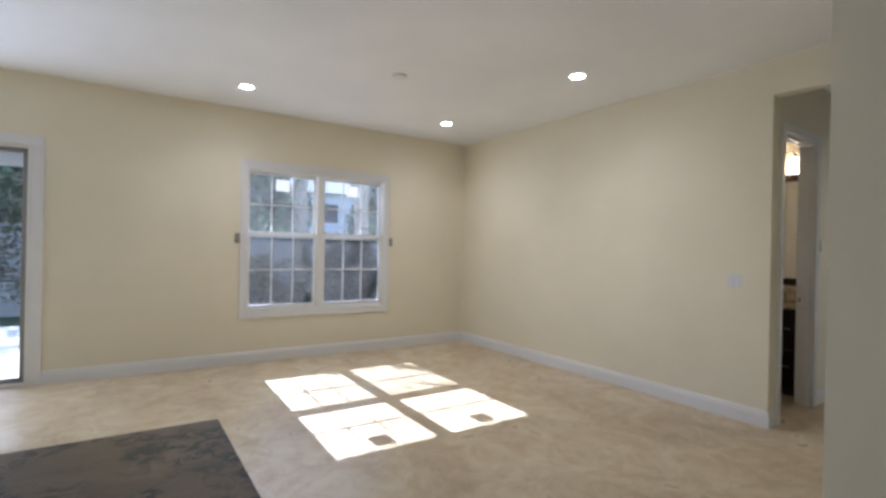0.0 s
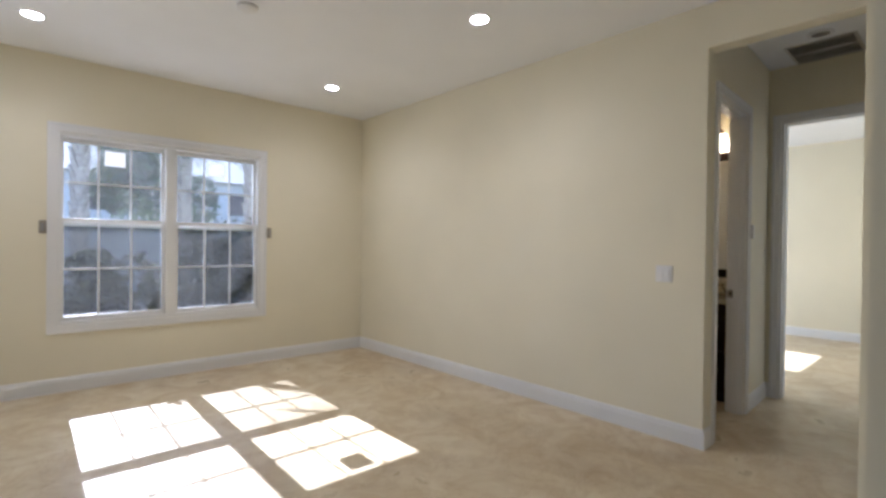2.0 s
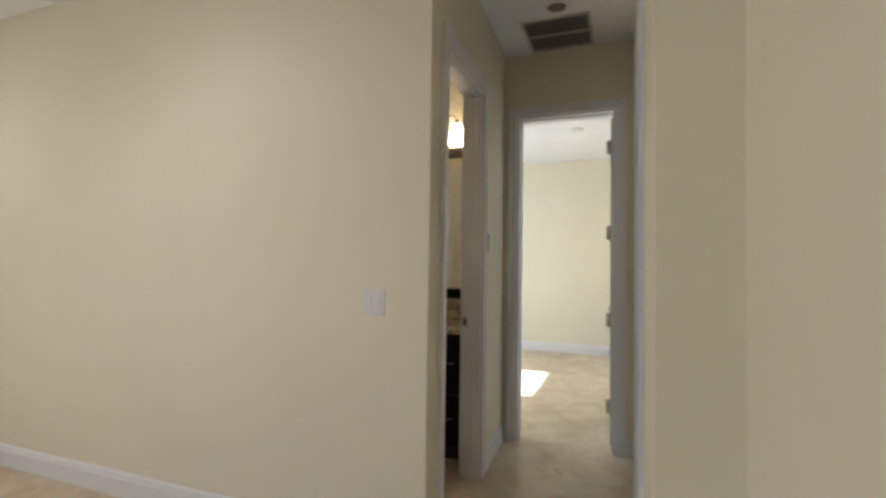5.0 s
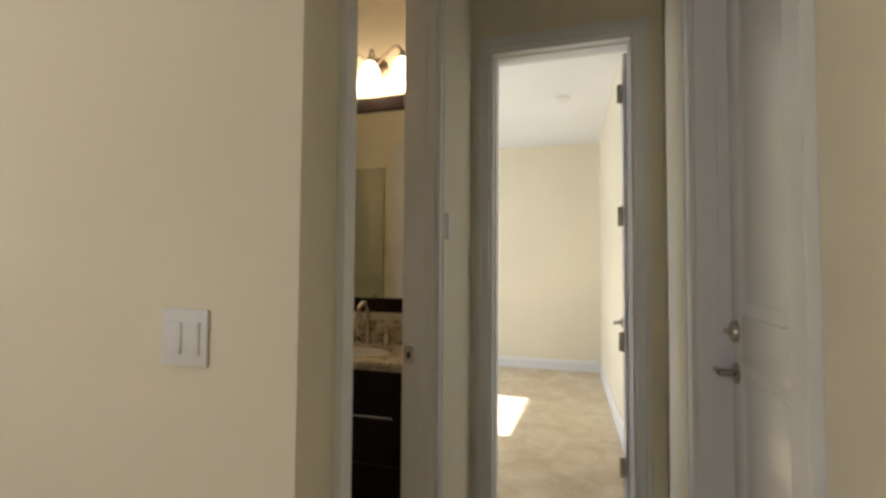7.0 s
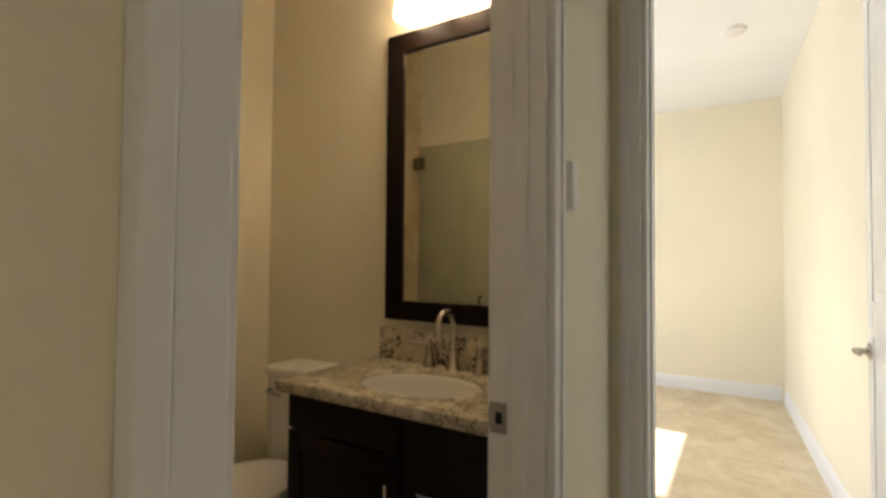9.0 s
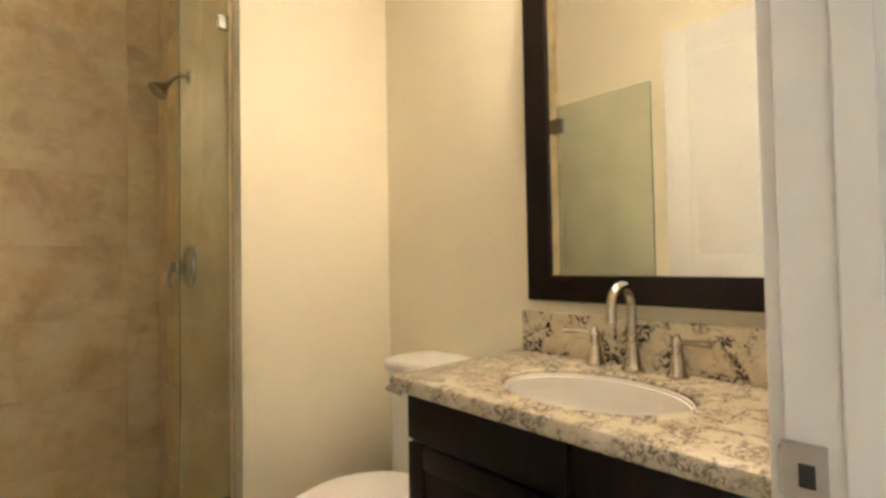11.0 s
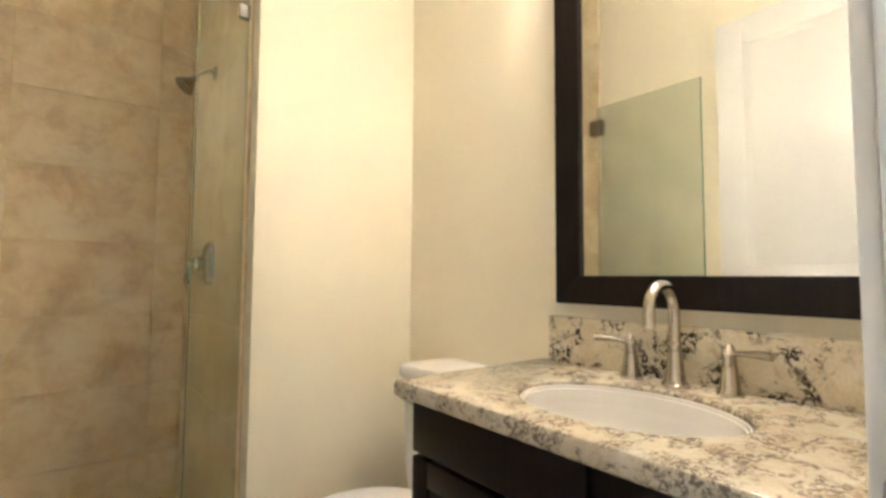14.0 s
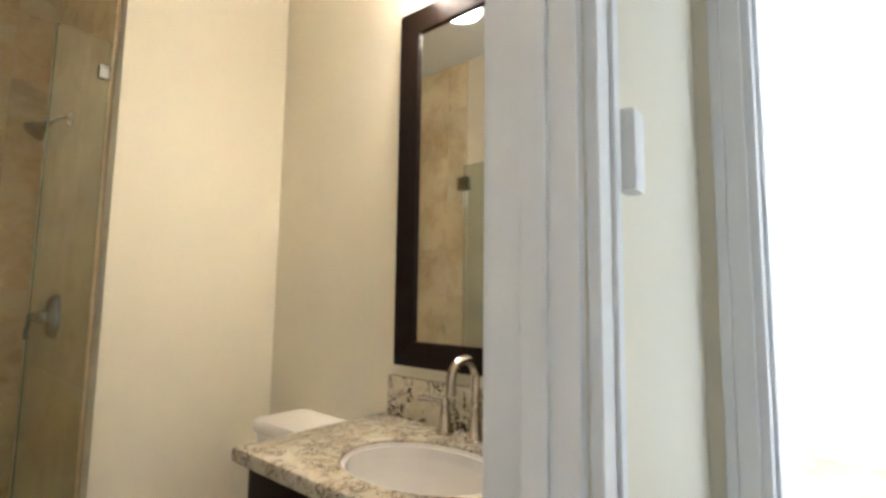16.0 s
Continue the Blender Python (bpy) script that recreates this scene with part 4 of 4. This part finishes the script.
tube(bm, [(5.451, 3.51, 1.06), (5.485, 3.51, 1.06), (5.492, 3.51, 1.045), (5.492, 3.51, 0.935), (5.485, 3.51, 0.92), (5.451, 3.51, 0.92)], 0.009, 12)
part("pull_handle", bm, CHROME, gd_, "chrome tubular pull", True)

sh = thing("shower_fitting", (6.238, 4.53, 1.99), "chrome shower head on a bent arm", "shower head")
bm = bmesh.new()
lathe(bm, [(0.030, 0), (0.030, 0.004), (0.018, 0.012), (0.011, 0.014)], 20, Matrix.Rotation(radians(-90), 4, "Y"))
part("flange", bm, CHROME, sh, smooth=True)
bm = bmesh.new()
tube(bm, [(-0.008, 0, 0), (-0.028, 0, 0.002), (-0.055, 0, -0.014), (-0.078, 0, -0.042)], 0.0085, 12)
part("arm", bm, CHROME, sh, smooth=True)
bm = bmesh.new()
m = Matrix.Translation((-0.074, 0, -0.036)) @ Matrix.Rotation(radians(180 + 42), 4, "Y")
lathe(bm, [(0.010, 0.0), (0.014, 0.012), (0.013, 0.020), (0.026, 0.040), (0.040, 0.062), (0.042, 0.070), (0.036, 0.074)], 24, m)
part("spray_head", bm, CHROME, sh, "bell-shaped spray head", True)

va = thing("shower_valve", (6.238, 4.50, 1.178), "oval chrome shower valve with lever handle", "shower valve")
bm = bmesh.new()
m = Matrix.Rotation(radians(-90), 4, "Y") @ Matrix.Diagonal((1.0, 0.78, 1, 1))
lathe(bm, [(0.088, 0.0), (0.087, 0.012), (0.074, 0.026), (0.030, 0.036)], 32, m)
part("escutcheon", bm, CHROME, va, "oval chrome escutcheon", True)
bm = bmesh.new()
lathe(bm, [(0.028, 0.030), (0.026, 0.056), (0.020, 0.062), (0.019, 0.084), (0.012, 0.088)], 20, Matrix.Rotation(radians(-90), 4, "Y"))
hub = part("hub", bm, CHROME, va, smooth=True)
bm = bmesh.new()
tube(bm, [(-0.078, 0, 0), (-0.082, 0, -0.02), (-0.088, 0, -0.055), (-0.086, 0, -0.085)], [0.009, 0.008, 0.0075, 0.009], 12)
part("lever", bm, CHROME, hub, smooth=True)


# ---- outdoors ----
bm = bmesh.new()
bx(bm, -400, 400, -400, 400, -0.6, -0.20)
solid("ground", bm, GRASS, label="green lawn round the house", category="ground", kind="structure")
bm = bmesh.new()
bx(bm, -5.0, 1.0, 6.585, 11.0, -0.25, -0.05, 0.01)
solid("pavement", bm, CONCRETE, label="pale concrete patio slab outside the sliding door", category="patio", kind="structure")
# unseen porch roof, assumed and added to keep sun off the room's floor
bm = bmesh.new()
bx(bm, -5.0, 0.9, 6.585, 10.4, 2.72, 2.86, 0.01)
bx(bm, -5.0, 0.9, 10.24, 10.4, 2.50, 2.72, 0.006)
solid("unseen_porch_roof", bm, STUCCO, label="unseen flat porch roof added to keep sun off the floor", category="porch roof", kind="structure")
# posts out of view, added to carry that roof
for x in (-4.86, 0.70):
    bm = bmesh.new()
    bx(bm, x, x + 0.16, 10.24, 10.4, -0.052, 2.50, 0.008)
    solid("unseen_porch_post", bm, STUCCO, label="unseen square post under the added porch roof", category="post", kind="structure")
bm = bmesh.new()
bx(bm, -30, 40, 13.6, 13.8, -0.3, 1.62)
bx(bm, -30, 40, 13.55, 13.85, 1.62, 1.70, 0.01)
solid("wall_garden", bm, STUCCO, label="blue-grey rendered garden wall behind the house", category="garden wall", kind="structure")
bm = bmesh.new()
bx(bm, 1.02, 40, 6.6, 9.6, -0.3, -0.16, 0.01)
solid("planting_bed", bm, MULCH, label="brown mulched planting bed under the window", category="planting bed", kind="structure")
bm = bmesh.new()
bx(bm, -30, 40, 17.5, 24.0, -0.3, -0.17)
solid("road", bm, CONCRETE, label="pale grey street beyond the garden wall", category="road", kind="structure")


def leaf_cloud(bm, rng, centre, radius, count, size, flat=1.0):
    """Many small bent leaf blades scattered through an uneven blob."""
    lumps = [(rng.uniform(-0.6, 0.6), rng.uniform(-0.6, 0.6), rng.uniform(-0.5, 0.6), rng.uniform(0.35, 0.6)) for _ in range(7)]
    for _ in range(count):
        lx, ly, lz, lr = rng.choice(lumps)
        v = Vector((rng.gauss(0, 1), rng.gauss(0, 1), rng.gauss(0, 1))).normalized() * (lr * rng.uniform(0.5, 1.0) ** 0.5)
        p = Vector(centre) + Vector(((lx + v.x) * radius[0], (ly + v.y) * radius[1], (lz + v.z) * radius[2] * flat))
        a = Vector((rng.gauss(0, 1), rng.gauss(0, 1), rng.gauss(0, 0.6))).normalized()
        b = a.orthogonal().normalized()
        b = (b + 0.6 * a.cross(b) * rng.uniform(-1, 1)).normalized()
        s = size * rng.uniform(0.6, 1.3)
        q = [bm.verts.new(p + a * s * u + b * s * w) for u, w in ((-1, 0), (0, -0.38), (1, 0), (0, 0.38))]
        bm.faces.new(q)


def shrub(x, y, r, h, rng, label="leafy green garden shrub in the hedge", leaf=LEAF):
    s = thing("shrub", (x, y, -0.2), label, "shrub", "garden shrubs")
    bm = bmesh.new()
    for _ in range(5):
        a = rng.uniform(0, 6.28)
        tube(bm, [(0, 0, -0.02), (0.1 * math.cos(a), 0.1 * math.sin(a), h * 0.3), (0.3 * r * math.cos(a), 0.3 * r * math.sin(a), h * 0.7)], [0.022, 0.015, 0.006], 6)
    part("stems", bm, BARK, s)
    bm = bmesh.new()
    leaf_cloud(bm, rng, (0, 0, h * 0.55), (r, r, h * 0.5), 1500, 0.06)
    part("crown", bm, leaf, s)
    return s


rng = random.Random(5)
for i in range(10):
    shrub(0.2 + i * 1.15 + rng.uniform(-0.3, 0.3), 14.9 + rng.uniform(-0.3, 0.5), rng.uniform(0.8, 1.05), rng.uniform(2.2, 2.9), rng)
for i in range(9):
    shrub(1.4 + i * 0.62 + rng.uniform(-0.2, 0.2), 7.45 + rng.uniform(-0.15, 0.2), rng.uniform(0.38, 0.5), rng.uniform(1.15, 1.45), rng, "low dark shrub under the window", LEAF_LOW)
for i in range(4):
    shrub(4.15 + i * 0.6 + rng.uniform(-0.1, 0.1), 9.3 + rng.uniform(-0.2, 0.3), 0.55, rng.uniform(1.6, 1.95), rng, "taller dark shrub round the palm trunk", LEAF_LOW)
for i in range(5):
    shrub(-3.2 + i * 0.8 + rng.uniform(-0.2, 0.2), 11.9 + rng.uniform(-0.2, 0.3), 0.85, rng.uniform(3.3, 3.9), rng, "tall dark shrub behind the patio", LEAF_LOW)


def palm(x, y, height, r, rng, label):
    """A sabal palm: trunk clad in crossed leaf stubs, and a head of drooping fronds."""
    t = thing("palm_tree", (x, y, -0.2), label, "palm tree", "palm trees")
    bm = bmesh.new()
    tube(bm, [(0, 0, -0.02), (0.01, 0, height * 0.5), (0, 0.02, height)], [r, r * 0.9, r * 0.85], 16)
    part("trunk", bm, BARK, t, smooth=True)
    bm = bmesh.new()
    z, row = 0.3, 0
    while z < height:
        for k in range(7):
            a = 2 * math.pi * (k + 0.5 * (row % 2)) / 7
            d = Vector((math.cos(a), math.sin(a), 0))
            side = Vector((-d.y, d.x, 0))
            p = d * r * 0.9 + Vector((0, 0, z))
            lean = 0.5 if k % 2 else -0.5
            q = [p - side * 0.05, p + side * 0.05, p + side * (0.02 + lean * 0.1) + d * 0.06 + Vector((0, 0, 0.22)), p + side * (-0.02 + lean * 0.1) + d * 0.06 + Vector((0, 0, 0.26))]
            v = [bm.verts.new(c) for c in q] + [bm.verts.new(c - d * 0.03) for c in q]
            for f in ((0, 1, 2, 3), (7, 6, 5, 4), (0, 4, 5, 1), (1, 5, 6, 2), (2, 6, 7, 3), (3, 7, 4, 0)):
                bm.faces.new([v[j] for j in f])
        z += 0.17
        row += 1
    part("leaf_stubs", bm, BARK, t, "crossed grey leaf stubs")
    bm = bmesh.new()
    for k in range(22):
        a, up = rng.uniform(0, 6.28), rng.uniform(-0.3, 1.0)
        d = Vector((math.cos(a), math.sin(a), 0))
        length = rng.uniform(1.3, 1.8)
        spine = [Vector((0, 0, height)) + d * length * s + Vector((0, 0, up * s - 1.3 * s * s)) for s in (0, 0.25, 0.5, 0.75, 1.0)]
        tube(bm, spine, [0.018, 0.014, 0.01, 0.007, 0.003], 5)
        for s in range(10, 40):
            f = s / 40 * 4
            i = min(3, int(f))
            p = spine[i].lerp(spine[i + 1], f - i)
            for sd in (-1, 1):
                side = Vector((-d.y, d.x, 0)) * sd
                tip = p + side * rng.uniform(0.35, 0.5) + d * 0.18 + Vector((0, 0, -0.18))
                w = d * 0.014
                bm.faces.new([bm.verts.new(c) for c in (p - w, p + w, tip)])
    part("crown", bm, FROND, t, "drooping green fronds")
    return t


palm(5.15, 9.9, 4.0, 0.115, rng, "sabal palm with a criss-cross stubbed trunk")
palm(4.6, 12.2, 4.25, 0.115, rng, "sabal palm beside the street")
palm(2.85, 12.2, 3.9, 0.115, rng, "sabal palm beside the street")


def tree(x, y, height, r, rng):
    t = thing("tree", (x, y, -0.2), "broad dark green tree across the street", "tree", "trees across the street")
    bm = bmesh.new()
    tube(bm, [(0, 0, -0.05), (0.1, 0, height * 0.25), (0, 0.1, height * 0.6)], [0.28, 0.2, 0.08], 10)
    for k in range(6):
        a = 6.28 * k / 6 + rng.uniform(-0.3, 0.3)
        tube(bm, [(0.05, 0, height * 0.22), (0.4 * r * math.cos(a), 0.4 * r * math.sin(a), height * 0.45), (0.75 * r * math.cos(a), 0.75 * r * math.sin(a), height * 0.62)], [0.12, 0.07, 0.02], 7)
    part("trunk", bm, BARK, t, smooth=True)
    bm = bmesh.new()
    leaf_cloud(bm, rng, (0, 0, height * 0.55), (r, r * 0.8, height * 0.45), 3800, 0.26)
    part("crown", bm, LEAF_DARK, t)


for i in range(5):
    tree(-11 + i * 8.6 + rng.uniform(-0.8, 0.8), 26 + rng.uniform(-1.0, 2.0), rng.uniform(6.0, 8.5), rng.uniform(2.2, 3.0), rng)

hs = thing("house", (9.0, 40.0, -0.2), "grey stucco house beyond the trees", "house")
box_part("wall", hs, HOUSE_WALL, (-14, 12, -4, 4, 0, 5.6))
bm = bmesh.new()
v = [bm.verts.new(c) for c in ((-14.6, -4.6, 5.6), (12.6, -4.6, 5.6), (12.6, 4.6, 5.6), (-14.6, 4.6, 5.6), (-11, 0, 7.8), (9, 0, 7.8))]
for f in ((0, 1, 5, 4), (1, 2, 5), (2, 3, 4, 5), (3, 0, 4), (3, 2, 1, 0)):
    bm.faces.new([v[j] for j in f])
part("roof", bm, BARK, hs)
for k in range(6):
    for z in (0.9, 3.4):
        box_part("window", hs, DARK, (-12.5 + k * 4.2, -11.0 + k * 4.2, -4.03, -3.99, z, z + 1.4))

# ---- shower tiles, last ----
TW, TH, GAP = 0.545, 0.33, 0.0010


def tile_wall(name, label, axis, a0, a1, face, sign, z0, z1, shift):
    """A grouted backing with every tile a piece of its own on it."""
    bm = bmesh.new()
    t0, t1 = sorted((face, face + sign * 0.006))
    if axis == "x":
        bx(bm, a0, a1, t0, t1, z0, z1)
    else:
        bx(bm, t0, t1, a0, a1, z0, z1)
    back = solid(name, bm, GROUT, label=label, category="tiled wall", kind="structure")
    cache = {}
    z = z0
    while z < z1 - 0.01:
        zt = min(z + (TH if z > z0 else 0.29), z1)
        a = a0 - shift * TW
        while a < a1 - 0.002:
            b0, b1 = max(a, a0), min(a + TW, a1)
            a += TW
            if b1 - b0 < 0.012:
                continue
            key = (round(b1 - b0, 3), round(zt - z, 3))
            if key not in cache:
                w, h = (key[0] - GAP) / 2, (key[1] - GAP) / 2
                bm = bmesh.new()
                bx(bm, -w, w, 0.0, 0.006, -h, h)
                top_ = [f for f in bm.faces if f.normal.y > 0.5]
                r = bmesh.ops.inset_region(bm, faces=top_, thickness=0.0012, depth=0)
                for f in top_:
                    bmesh.ops.translate(bm, verts=f.verts, vec=(0, 0.0005, 0))
                cache[key] = mesh_of("tile", bm, TRAV)
            t = new("tile", cache[key])
            t.parent = back
            mid = ((b0 + b1) / 2, face + sign * 0.0055, (z + zt) / 2)
            if axis == "x":
                t.matrix_local = Matrix.Translation(mid) @ Matrix.Rotation(radians(180 if sign < 0 else 0), 4, "Z")
            else:
                t.matrix_local = Matrix.Translation((mid[1], mid[0], mid[2])) @ Matrix.Rotation(radians(90 if sign < 0 else -90), 4, "Z")
        z = zt


tile_wall("wall_shower_back", "beige travertine tiles on the shower's back wall", "x", 5.413, 6.237, 5.05, -1, 0, H, 0.738)
tile_wall("wall_shower_valve", "beige travertine tiles behind the shower valve", "y", 4.045, 5.037, 6.25, -1, 0, H, 0.45)
tile_wall("wall_shower_side", "beige travertine tiles on the shower's side wall", "y", 4.06, 5.037, 5.40, 1, 0, H, 0.7)
